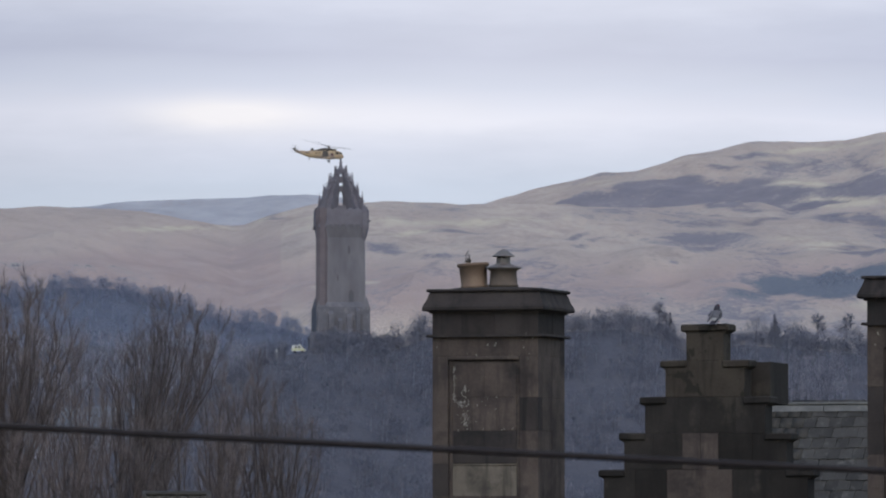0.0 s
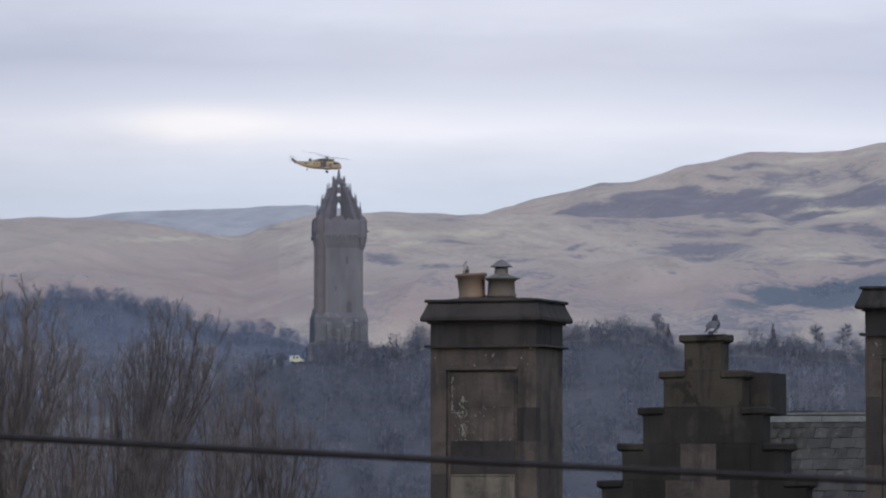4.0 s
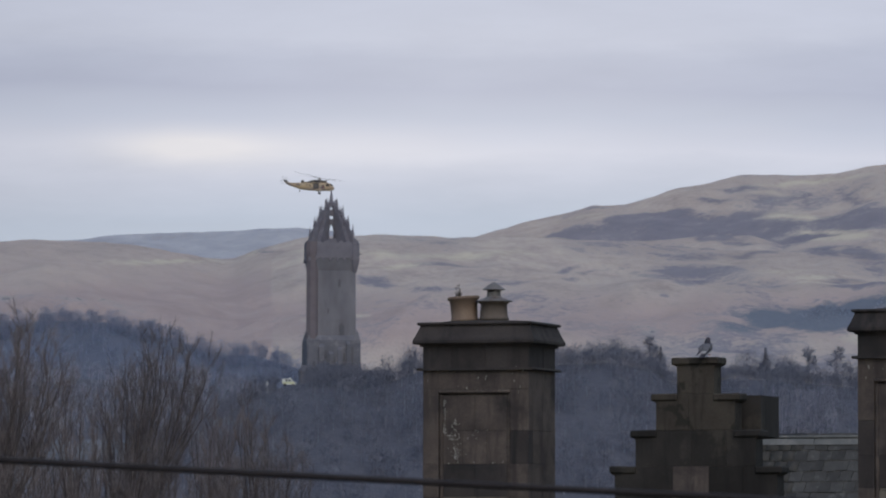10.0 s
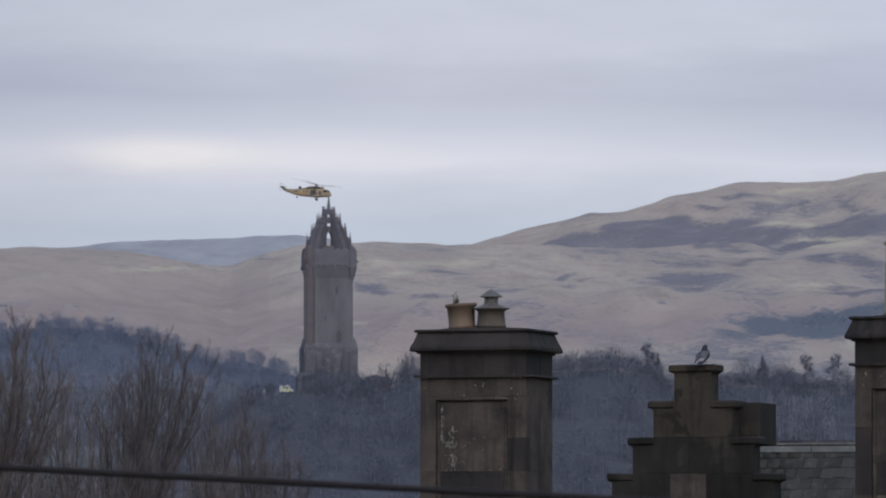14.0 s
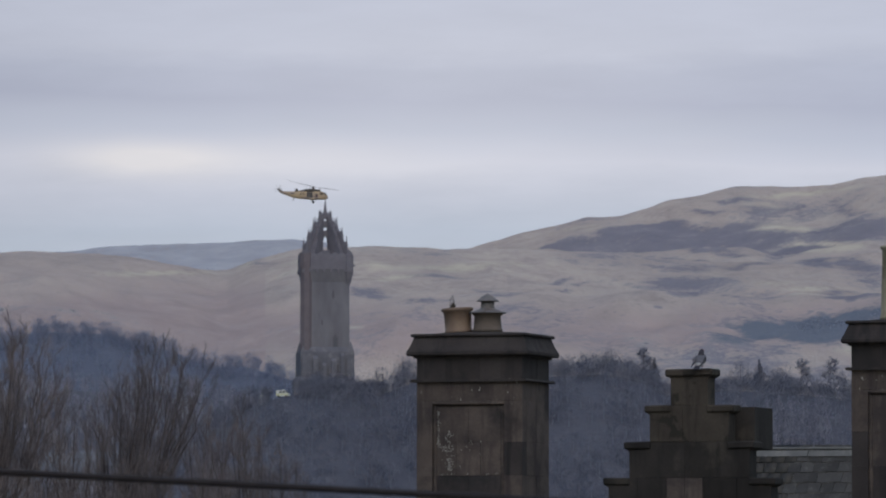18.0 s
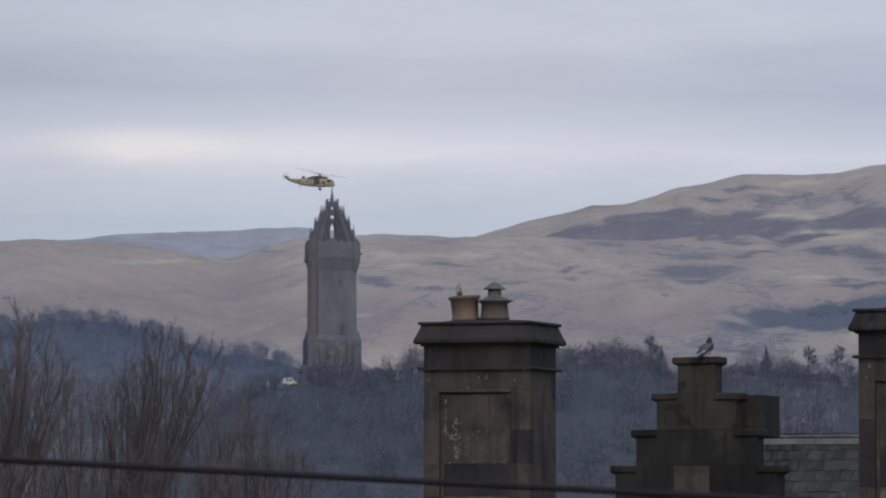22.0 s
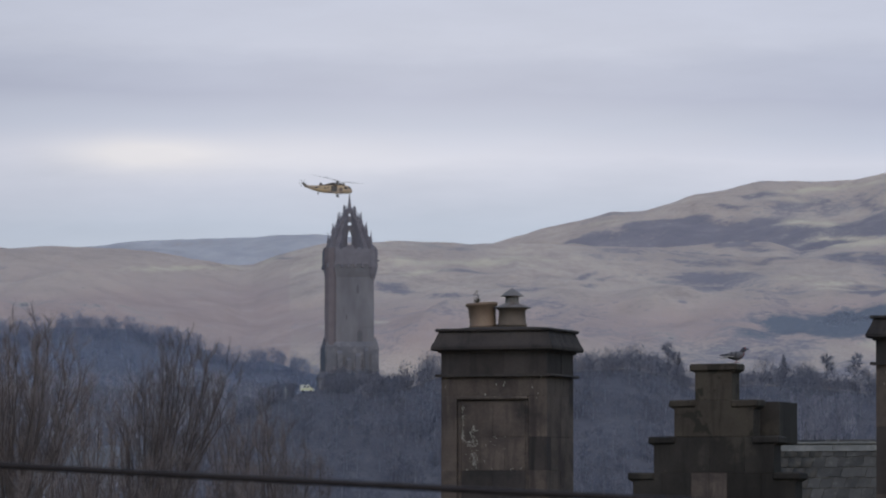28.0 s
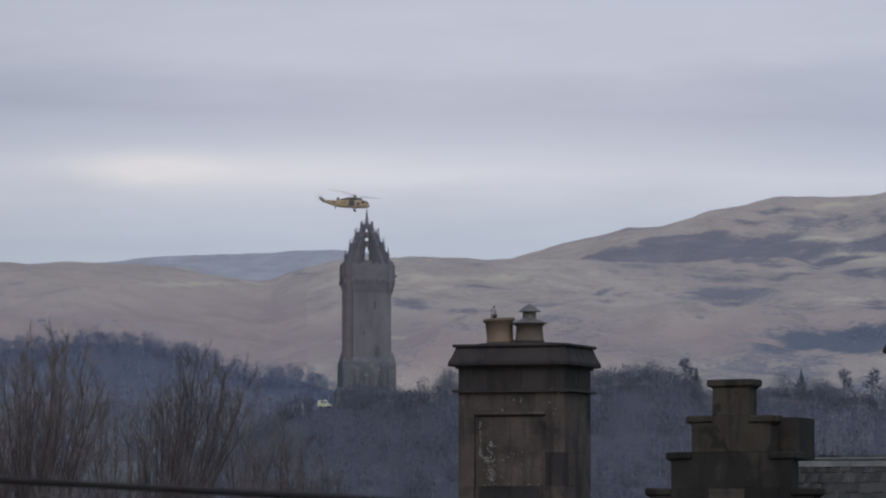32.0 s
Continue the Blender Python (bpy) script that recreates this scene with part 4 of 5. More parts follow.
# ---- the monument on the crag ----
def build_tower():
    t = thing("monument_tower", "tall grey stone tower with an open crown of pinnacles", "tower", pose(-38.0, 2000, 68.5, 0, 0, 7))
    S = 8.35                                   # half the shaft's side
    H1, H2, H3 = 10.2, 42.4, 49.4              # plinth, corbels, parapet
    # shaft with chamfered corners and shallow clasping buttresses
    def square(s, c, z):
        return [(-s + c, -s, z), (s - c, -s, z), (s, -s + c, z), (s, s - c, z), (s - c, s, z), (-s + c, s, z), (-s, s - c, z), (-s, -s + c, z)]
    part("shaft", skin(bmesh.new(), [square(S + 0.15, 0.3, 4), square(S, 0.3, 12), square(S - 0.15, 0.3, H2)]), TOWER_STONE, t)
    part("plinth", skin(bmesh.new(), [square(S + 2.2, 0.5, -8), square(S + 1.5, 0.5, 9.0), square(S + 1.25, 0.5, 13.2), square(S + 0.3, 0.4, 15.0)]), PLINTH_STONE, t, "battered rubble plinth")
    for sx in (-1, 1):
        for sy in (-1, 1):
            bm = boxed(sx * S - 1.0, sx * S + 1.6, sy * S - 1.0, sy * S + 1.0, -8, 13.2) if sx > 0 else boxed(-S - 1.6, -S + 1.0, sy * S - 1.0, sy * S + 1.0, -8, 13.2)
            part("buttress", bm, PLINTH_STONE, t)
            cap = bmesh.new()
            lathe(cap, [(1.70, 13.2), (1.2, 14.4), (0.2, 17.0)], 4, pose(sx * (S + 0.3), sy * S, 0), turn=0.5)
            part("buttress_cap", cap, TOWER_STONE, t)
    for x, w, top in ((-4.6, 0.9, 13.0), (-1.2, 0.7, 10.5), (2.2, 0.9, 12.0), (5.4, 0.7, 14.0)):
        part("plinth_pier", skin(bmesh.new(), [[(x - w, -S - 2.9, -8), (x + w, -S - 2.9, -8), (x + w, -S, -8), (x - w, -S, -8)], [(x - w, -S - 2.3, top - 2.5), (x + w, -S - 2.3, top - 2.5), (x + w, -S, top - 2.5), (x - w, -S, top - 2.5)], [(x - w, -S - 0.3, top), (x + w, -S - 0.3, top), (x + w, -S, top), (x - w, -S, top)]]), PLINTH_STONE, t)
        # flush dark box that puts a recess's shade on the plinth
        part("plinth_shade_box", boxed(x + w + 0.3, x + w + 1.1, -S - 1.75, -S - 0.5, 3.0, top - 3.5), SHADE_STONE, t)
    # stair turret on the corner, rising up the shaft
    part("stair_turret", lathe(bmesh.new(), [(2.3, 0), (2.3, H2 + 1), (2.7, H2 + 3), (2.7, H3 + 0.3)], 8, pose(-S + 0.6, -S + 1.1, 0), turn=0.5), RED_STONE, t, "reddish octagonal stair turret")
    # string course
    part("string_course", skin(bmesh.new(), [square(S + 0.08, 0.3, 20.5), square(S + 0.06, 0.3, 20.8)]), TOWER_STONE, t)
    # corbel table and parapet
    part("corbel_course", skin(bmesh.new(), [square(S - 0.1, 0.3, H2 - 3.4), square(S + 0.30, 0.5, H2 - 1.6), square(S + 0.75, 0.6, H2 + 0.8), square(S + 0.95, 0.6, H2 + 1.4)]), TOWER_STONE, t)
    part("parapet_wall", skin(bmesh.new(), [square(S + 0.95, 0.6, H2 + 1.3), square(S + 0.95, 0.6, H3 - 1.2), square(S + 0.85, 0.6, H3)]), CROWN_STONE, t)
    for s in range(4):
        for x, z, w, h in ((2.2, 33.0, 0.8, 3.0), (3.0, 14.5, 1.9, 5.2), (-2.0, 23.0, 0.5, 2.0)):
            win = part("slit_window", prism(bmesh.new(), [(x - w / 2, z), (x + w / 2, z), (x + w / 2, z + h * 0.75), (x, z + h), (x - w / 2, z + h * 0.75)], -S - 0.06, -S + 0.3, pose(0, 0, 0, 0, 0, 90 * s)), SHADE_STONE, t)
            part("surround", prism(bmesh.new(), [(x - w / 2 - 0.3, z - 0.3), (x - w / 2, z - 0.3), (x - w / 2, z + h * 0.75), (x, z + h), (x, z + h + 0.5), (x - w / 2 - 0.3, z + h * 0.78)], -S - 0.12, -S + 0.2, pose(0, 0, 0, 0, 0, 90 * s)), TOWER_STONE, win)
    for k in range(4):
        m = pose(0, 0, 0, 0, 0, 90 * k)
        for i in range(7):
            x = -7.8 + 2.6 * i
            part("merlon", boxed(x - 0.75, x + 0.75, -S - 0.75, -S - 0.15, H3 - 0.3, H3 + 0.55 + 0.3 * (i % 3 == 0), bevel=0.08, m=m), CROWN_STONE, t)
            part("corbel", boxed(x + 0.9, x + 1.7, -S - 1.15, -S - 0.2, H2 + 0.1, H2 + 1.5, bevel=0.1, m=m), CROWN_STONE, t)
    for sx in (-1, 1):
        part("gargoyle", boxed(sx * (S + 0.8), sx * (S + 2.1), -0.3, 0.3, H2 + 2.4, H2 + 3.0, bevel=0.1, m=pose(0, -S + 0.5, 0)), CROWN_STONE, t)
    # crown: ribs that lean to the middle, each with its pinnacles
    outer = [(9.5, 48.6), (8.6, 50.6), (7.4, 52.9), (6.3, 55.7), (5.3, 58.0), (4.1, 60.2), (2.5, 62.2), (1.2, 64.2), (0.25, 65.2)]
    inner = [(0.25, 64.4), (1.35, 63.2), (1.9, 61.5), (2.1, 59.5), (2.2, 57.5), (2.4, 55.5), (2.7, 53.5), (3.0, 50.6), (3.1, 48.6)]
    def pinnacle(m, h, r):
        p = lathe(bmesh.new(), [(r, -h * 0.45), (r, 0), (r * 1.25, 0.05 * h), (r * 1.25, 0.12 * h), (r * 0.75, 0.16 * h), (r * 0.1, h), (0.02, h * 1.02)], 6, m)
        return p
    for k in range(12):
        a = math.radians(90 * (k // 3) + (33, 45, 57)[k % 3])
        stretch = (1.05, 1.30, 1.05)[k % 3]
        m = pose(0, 0, 0, 0, 0, math.degrees(a))
        line = [(r * (1 + (stretch - 1) * min(1, r / 6)), z) for r, z in outer] + [(r * (1 + (stretch - 1) * min(1, r / 6)), z) for r, z in inner]
        rib = part("crown_rib", prism(bmesh.new(), line, -0.45, 0.45, m), CROWN_STONE, t)
        for r, z, h, w in ((7.9, 52.6, 3.6, 0.50), (6.3, 56.0, 3.6, 0.48), (4.6, 59.5, 3.9, 0.46), (2.5, 62.6, 3.4, 0.42)):
            rr = r * (1 + (stretch - 1) * min(1, r / 6))
            if k % 3 != 1 and r == 7.9:
                continue
            part("pinnacle", pinnacle(m @ pose(rr, 0, z), h, w), CROWN_STONE, rib)
        for r, z in ((8.8, 50.4), (7.2, 53.6), (5.8, 57.0), (3.4, 61.2), (1.9, 63.2)):
            rr = r * (1 + (stretch - 1) * min(1, r / 6))
            part("crocket", boxed(rr - 0.3, rr + 0.35, -0.3, 0.3, z - 0.3, z + 0.5, bevel=0.12, m=m), CROWN_STONE, rib)
    # arches between the ribs, low on the parapet
    for k in range(12):
        m = pose(0, 0, 0, 0, 0, 90 * (k // 3) + (38.5, 51.5, 45)[k % 3])
        if k % 3 == 2:
            continue
        part("crown_arch", prism(bmesh.new(), [(4.2, 48.6), (9.6, 48.6), (8.4, 51.8), (7.0, 55.0), (5.8, 57.8), (4.4, 60.0), (3.2, 60.0), (4.0, 54.0)], -0.8, 0.8, m), CROWN_STONE, t)
    # tracery on each side: a sill, the spandrel over the arch and two small openings
    for k in range(4):
        m = pose(0, 0, 0, 0, 0, 90 * k)
        part("crown_sill", boxed(-2.6, 2.6, -3.4, -2.8, 48.6, 51.1, bevel=0.1, m=m), CROWN_STONE, t)
        part("crown_arch_head", prism(bmesh.new(), [(-1.8, 58.5), (-1.8, 51.0), (-1.2, 51.0), (-1.05, 53.6), (-0.6, 55.6), (0, 57.0), (0.6, 55.6), (1.05, 53.6), (1.2, 51.0), (1.8, 51.0), (1.8, 58.5)], -1.5, -0.9, m), CROWN_STONE, t)
        for z0, z1, w in ((59.7, 61.9, 1.5), (63.0, 64.6, 1.2)):
            part("crown_tracery", boxed(-w, w, -1.5, -0.9, z0, z1, bevel=0.08, m=m), CROWN_STONE, t)
    part("spire", lathe(bmesh.new(), [(1.0, 63.2), (1.1, 63.8), (1.2, 64.2), (1.15, 64.8), (0.75, 65.2), (0.14, 69.7), (0.22, 69.8), (0.2, 70.2), (0.05, 70.7)], 8), CROWN_STONE, t)
    # corner bartizan that hangs over the shaft
    part("corner_bartizan", lathe(bmesh.new(), [(0.3, H2 - 5.0), (1.1, H2 - 3.0), (1.7, H2 - 0.6), (1.9, H2 + 0.4), (1.9, H3 - 0.4), (1.6, H3)], 8, pose(S - 0.5, -S + 0.5, 0), turn=0.5), CROWN_STONE, t)
    # keeper's lodge at the foot
    lodge = thing("tower_lodge", "low grey stone lodge at the foot of the tower", "house", pose(-45.5, 1988, 63.5, 0, 0, 7))
    part("wall", boxed(-4, 4, -4, 4, -4, 6.2), TOWER_STONE, lodge)
    part("roof", skin(bmesh.new(), [[(-4.3, -4.3, 6.2), (4.3, -4.3, 6.2), (4.3, 4.3, 6.2), (-4.3, 4.3, 6.2)], [(-3.2, -0.2, 8.8), (3.2, -0.2, 8.8), (3.2, 0.2, 8.8), (-3.2, 0.2, 8.8)]]), SHADE_STONE, lodge)
    part("lodge_chimney", boxed(1.5, 2.5, -0.6, 0.6, 7.5, 10.6, bevel=0.1), TOWER_STONE, lodge)


def build_van():
    """A rescue vehicle parked on the path by the tower."""
    m = pose(-52.8, 1976, float(land(-52.8, 1976)) + 0.0, 0, 0, -12)
    v = thing("rescue_vehicle", "white and yellow rescue vehicle parked beside the tower", "vehicle", m)
    body = [(-2.5, 0.45), (2.3, 0.45), (2.45, 0.8), (2.4, 1.35), (1.55, 1.55), (1.0, 2.55), (-2.3, 2.65), (-2.5, 2.4)]
    part("body", prism(bmesh.new(), body, -1.0, 1.0), VAN_WHITE, v)
    part("band", boxed(-2.52, 2.0, -1.02, 1.02, 0.85, 1.35), VAN_YELLOW, v, "yellow-green band")
    part("windscreen", prism(bmesh.new(), [(1.58, 1.56), (1.10, 2.42), (1.05, 2.40), (1.52, 1.54)], -0.85, 0.85, pose(0.03, 0, 0.02)), DARK_GLASS, v)
    for x in (0.35, -0.9):
        part("side_window", boxed(x - 0.4, x + 0.4, -1.03, 1.03, 1.65, 2.3), DARK_GLASS, v)
    part("light_bar", boxed(-0.2, 0.5, -0.7, 0.7, 2.58, 3.0, bevel=0.08), VAN_WHITE, v)
    for x in (-1.6, 1.5):
        for y in (-1, 1):
            part("wheel", lathe(bmesh.new(), [(0.38, -0.13), (0.4, 0), (0.38, 0.13)], 16, pose(x, y * 0.92, 0.38, 90)), TYRE, v)
    g = float(land(-61.0, 1978))
    post = thing("white_post", "slender white signpost on the crag path", "post", pose(-61.0, 1978, g))
    part("post", lathe(bmesh.new(), [(0.16, -0.5), (0.14, 4.6)], 8), VAN_WHITE, post)
    part("cross_arm", boxed(-0.55, 0.55, -0.08, 0.08, 3.3, 3.6, bevel=0.03), VAN_WHITE, post)


build_tower()
build_van()


# ---- the rescue helicopter ----
def hull(stations, n=16):
    """A lofted body along x from stations (x, half width, low z, high z, squareness)."""
    rings = []
    for x, w, lo, hi, q in stations:
        c, h = (lo + hi) / 2, (hi - lo) / 2
        ring = []
        for i in range(n):
            a = 2 * math.pi * i / n
            ca, sa = math.cos(a), math.sin(a)
            ring.append((x, w * math.copysign(abs(ca) ** q, ca), c + h * math.copysign(abs(sa) ** q, sa)))
        rings.append(ring)
    return skin(bmesh.new(), rings)


def build_heli():
    h = thing("rescue_helicopter", "yellow rescue helicopter hovering beside the tower's spire", "helicopter", HELI_AT(0))
    # local x to the nose, z up; origin at the cabin floor's middle
    part("fuselage", hull([(8.1, 0.15, 0.75, 1.15, 0.9), (7.9, 0.6, 0.35, 1.7, 0.8), (7.1, 0.95, 0.1, 2.45, 0.7), (6.1, 1.05, 0.0, 2.85, 0.65), (4.5, 1.08, 0.0, 2.95, 0.6),
                           (1.0, 1.08, 0.0, 2.95, 0.6), (-1.5, 1.05, 0.15, 2.85, 0.65), (-3.6, 0.85, 0.42, 2.8, 0.7), (-5.2, 0.55, 0.9, 2.7, 0.8), (-7.2, 0.36, 1.6, 2.75, 0.9), (-8.4, 0.25, 2.0, 2.9, 0.9)]), YELLOW, h, smooth=True)
    part("tail_fin", prism(bmesh.new(), [(-7.7, 2.0), (-8.6, 2.15), (-9.7, 3.45), (-9.0, 3.75), (-7.8, 2.85)], -0.16, 0.16), HELI_GREY, h, "dull grey tail fin")
    part("tailplane", boxed(-9.2, -8.5, 0.05, 1.9, 3.15, 3.27, bevel=0.04), YELLOW, h)
    part("engine_housing", hull([(5.2, 0.4, 2.85, 3.35, 0.7), (4.4, 0.85, 2.75, 3.65, 0.7), (2.6, 0.95, 2.75, 3.85, 0.7), (0.6, 0.85, 2.75, 3.75, 0.7), (-1.2, 0.45, 2.7, 3.2, 0.8), (-2.4, 0.2, 2.65, 2.95, 0.9)]), HELI_DARK, h, "dark engine and gearbox cowling", smooth=True)
    for s in (-1, 1):
        part("engine_intake", lathe(bmesh.new(), [(0.3, 0), (0.38, 0.15), (0.36, 0.9)], 12, pose(4.6, s * 0.45, 3.25, 0, 90, 0)), HELI_GREY, h)
        part("exhaust", lathe(bmesh.new(), [(0.22, 0), (0.2, 0.5)], 10, pose(0.9, s * 0.8, 3.2, -90 * s, 0, 0)), HELI_GREY, h)
        part("sponson", hull([(4.2, 0.1, 0.05, 0.25, 0.9), (3.8, 0.32, -0.15, 0.5, 0.8), (2.2, 0.34, -0.18, 0.5, 0.8), (1.2, 0.1, 0.1, 0.35, 0.9)]), YELLOW, h, m=pose(0, s * 1.75, 0.1))
        part("sponson_strut", boxed(2.4, 3.2, min(s * 0.9, s * 1.75), max(s * 0.9, s * 1.75), 0.3, 0.5, bevel=0.03), YELLOW, h)
        leg = part("undercarriage_leg", lathe(bmesh.new(), [(0.09, -0.9), (0.09, 0.0)], 8, pose(3.0, s * 1.75, 0.0)), HELI_DARK, h)
        part("wheel", lathe(bmesh.new(), [(0.27, -0.14), (0.33, -0.05), (0.33, 0.05), (0.27, 0.14)], 14, pose(3.0, s * 1.75, -0.85, 90)), TYRE, leg)
    # the side towards the town: door, windows, markings
    for s in (-1, 1):
        y = s * 1.075
        d = part("cargo_door", boxed(0.9, 2.9, min(y, y + s * 0.05), max(y, y + s * 0.05), 0.5, 2.55, bevel=0.02), HELI_DARK, h, "dark open cabin door")
        part("door_rail", boxed(-1.2, 3.0, min(y, y + s * 0.07), max(y, y + s * 0.07), 2.58, 2.66), HELI_GREY, d)
        for x in (-0.2, -1.3):
            part("cabin_window", boxed(x - 0.25, x + 0.25, min(y, y + s * 0.02), max(y, y + s * 0.02), 1.6, 2.1, bevel=0.008), DARK_GLASS, h)
        part("cockpit_window", prism(bmesh.new(), [(5.4, 1.65), (6.55, 1.65), (6.6, 2.4), (5.5, 2.5)], min(s * 0.98, s * 1.1), max(s * 0.98, s * 1.1)), DARK_GLASS, h)
        part("roundel_ring", lathe(bmesh.new(), [(0.55, 0), (0.55, 0.02)], 20, pose(4.3, y, 1.45, 90 * s)), MARK_DARK, h)
        part("roundel_centre", lathe(bmesh.new(), [(0.26, 0), (0.26, 0.03)], 16, pose(4.3, y, 1.45, 90 * s)), MARK_RED, h)
        part("lettering_bar", boxed(-4.9, -2.3, min(s * 0.62, s * 0.83), max(s * 0.62, s * 0.83), 1.75, 2.1), MARK_DARK, h, m=pose(0, 0, 0))
    part("windscreen", hull([(7.66, 0.62, 1.55, 2.02, 0.75), (7.2, 0.92, 1.6, 2.46, 0.7), (6.85, 0.99, 1.62, 2.62, 0.7)]), DARK_GLASS, h)
    part("nose_chin", hull([(8.12, 0.2, 0.5, 0.9, 0.9), (7.7, 0.5, 0.28, 0.8, 0.8), (6.9, 0.5, 0.05, 0.6, 0.8)]), HELI_GREY, h)
    part("winch", boxed(2.0, 3.1, 1.0, 1.5, 2.75, 3.05, bevel=0.08), HELI_GREY, h)
    part("dorsal_radome", lathe(bmesh.new(), [(0.55, 2.75), (0.55, 3.35), (0.45, 3.62), (0.15, 3.75)], 16, pose(-2.9, 0, -0.05)), HELI_DARK, h, "dark dorsal radome drum")
    tw = part("tail_wheel_leg", lathe(bmesh.new(), [(0.07, -0.85), (0.07, 0.1)], 8, pose(-3.9, 0, 0.75)), HELI_DARK, h)
    part("wheel", lathe(bmesh.new(), [(0.2, -0.1), (0.25, 0), (0.2, 0.1)], 12, pose(-3.9, 0, -0.12, 90)), TYRE, tw)
    part("rotor_mast", lathe(bmesh.new(), [(0.55, 3.5), (0.40, 3.85), (0.3, 4.1)], 12, pose(2.9, 0, 0)), HELI_DARK, h)
    # main rotor: five blades; its own pose turns on the mast
    rotor = part("main_rotor", lathe(bmesh.new(), [(0.35, -0.12), (0.6, 0), (0.5, 0.18), (0.25, 0.34)], 12), HELI_DARK, h, "five-bladed main rotor")
    for i in range(5):
        bm = bmesh.new()
        cone = math.radians(4.0)
        rings = []
        for r in (0.5, 1.6, 1.9, 5.0, 9.0, 9.45):
            w = 0.16 if r < 1.7 else (0.24 if r < 9.2 else 0.15)
            z = r * math.sin(cone) + 0.02 * r
            rings.append([(r, -w, z - 0.02), (r, w, z - 0.02), (r, w * 0.6, z + 0.04), (r, -w * 0.9, z + 0.05)])
        skin(bm, rings)
        part("rotor_blade", bm, BLADE, rotor, m=pose(0, 0, 0, 0, 0, 72 * i))
    tail = part("tail_rotor", lathe(bmesh.new(), [(0.16, -0.15), (0.2, 0.0), (0.14, 0.2)], 10, pose(0, 0, 0, 90)), HELI_DARK, h)
    for i in range(6):
        part("tail_blade", boxed(0.15, 1.55, -0.02, 0.03, -0.06, 0.06, m=pose(0, 0, 0, 0, 60 * i, 0)), BLADE, tail)
    return h, rotor, tail


def HELI_AT(rise):
    # it hangs nose to the right, a little higher as time goes on
    return pose(-42.7, 1870, 128.85 + rise, 0, 1.5, -6)


helicopter, main_rotor, tail_rotor = build_heli()


# ---- the pigeon on the gable's top stone ----
def build_pigeon():
    b = thing("pigeon", "grey pigeon standing on the crow-stepped gable", "bird")
    part("body", hull([(0.105, 0.012, 0.125, 0.150, 1), (0.085, 0.045, 0.080, 0.170, 1), (0.04, 0.060, 0.050, 0.170, 1), (-0.02, 0.058, 0.048, 0.158, 1), (-0.08, 0.040, 0.062, 0.128, 1), (-0.115, 0.018, 0.078, 0.104, 1)], 12), PIGEON_GREY, b, smooth=True)
    part("breast", hull([(0.108, 0.012, 0.115, 0.150, 1), (0.088, 0.043, 0.088, 0.165, 1), (0.05, 0.056, 0.060, 0.140, 1), (0.03, 0.03, 0.058, 0.10, 1)], 12), PIGEON_BREAST, b, smooth=True)
    head = part("head", hull([(0.150, 0.004, 0.196, 0.204, 1), (0.136, 0.009, 0.192, 0.208, 1), (0.122, 0.023, 0.176, 0.224, 1), (0.100, 0.030, 0.152, 0.228, 1), (0.080, 0.034, 0.132, 0.218, 1), (0.062, 0.042, 0.112, 0.198, 1), (0.045, 0.038, 0.11, 0.17, 1)], 10), PIGEON_DARK, b, smooth=True)
    part("beak", hull([(0.160, 0.002, 0.190, 0.195, 1), (0.150, 0.006, 0.194, 0.206, 1), (0.135, 0.007, 0.193, 0.208, 1)], 8), PIGEON_DARK, head)
    for s in (-1, 1):
        eye = bmesh.new()
        bmesh.ops.create_icosphere(eye, subdivisions=1, radius=0.0045, matrix=pose(0.115, s * 0.022, 0.210))
        part("eye", eye, MARK_RED, head)
    part("rump", hull([(-0.07, 0.034, 0.088, 0.126, 1), (-0.11, 0.03, 0.086, 0.112, 1), (-0.135, 0.026, 0.086, 0.102, 1)], 10), PIGEON_PALE, b, "white rump")
    tail = part("tail", hull([(-0.10, 0.026, 0.082, 0.100, 0.8), (-0.16, 0.034, 0.072, 0.082, 0.7), (-0.215, 0.040, 0.066, 0.072, 0.6)], 10), PIGEON_DARK, b)
    part("tail_edge", boxed(-0.20, -0.12, -0.042, 0.042, 0.066, 0.074), PIGEON_PALE, tail, "white tail edge")
    wings, legs = [], []
    for s in (-1, 1):
        w = part("wing", hull([(0.07, 0.008, 0.02, 0.05, 1), (0.03, 0.016, -0.01, 0.062, 1), (-0.06, 0.014, -0.014, 0.05, 1), (-0.14, 0.008, -0.008, 0.022, 1), (-0.19, 0.003, -0.004, 0.006, 1)], 10), PIGEON_GREY, b, m=pose(0, s * 0.05, 0.105), smooth=True)
        for k, x in enumerate((-0.01, -0.07)):
            part("wing_bar", boxed(x - 0.008, x + 0.008, min(s * 0.010, s * 0.019), max(s * 0.010, s * 0.019), -0.008, 0.05), PIGEON_DARK, w)
        part("wing_tip", hull([(-0.10, 0.012, -0.006, 0.03, 1), (-0.17, 0.008, -0.006, 0.014, 1), (-0.215, 0.003, -0.004, 0.004, 1)], 8), PIGEON_DARK, w)
        part("wing_edge", boxed(-0.14, -0.03, min(s * 0.004, s * 0.016), max(s * 0.004, s * 0.016), -0.018, -0.008), PIGEON_PALE, w)
        wings.append(w)
        leg = part("leg", lathe(bmesh.new(), [(0.0045, -0.05), (0.005, -0.025), (0.014, 0.004)], 6), PIGEON_LEG, b, m=pose(0.005, s * 0.022, 0.07))
        legs.append(leg)
        for a in (-25, 0, 25, 180):
            part("toe", boxed(0, 0.032, -0.003, 0.003, -0.05, -0.044, m=pose(0, 0, 0, 0, 0, a)), PIGEON_LEG, leg)
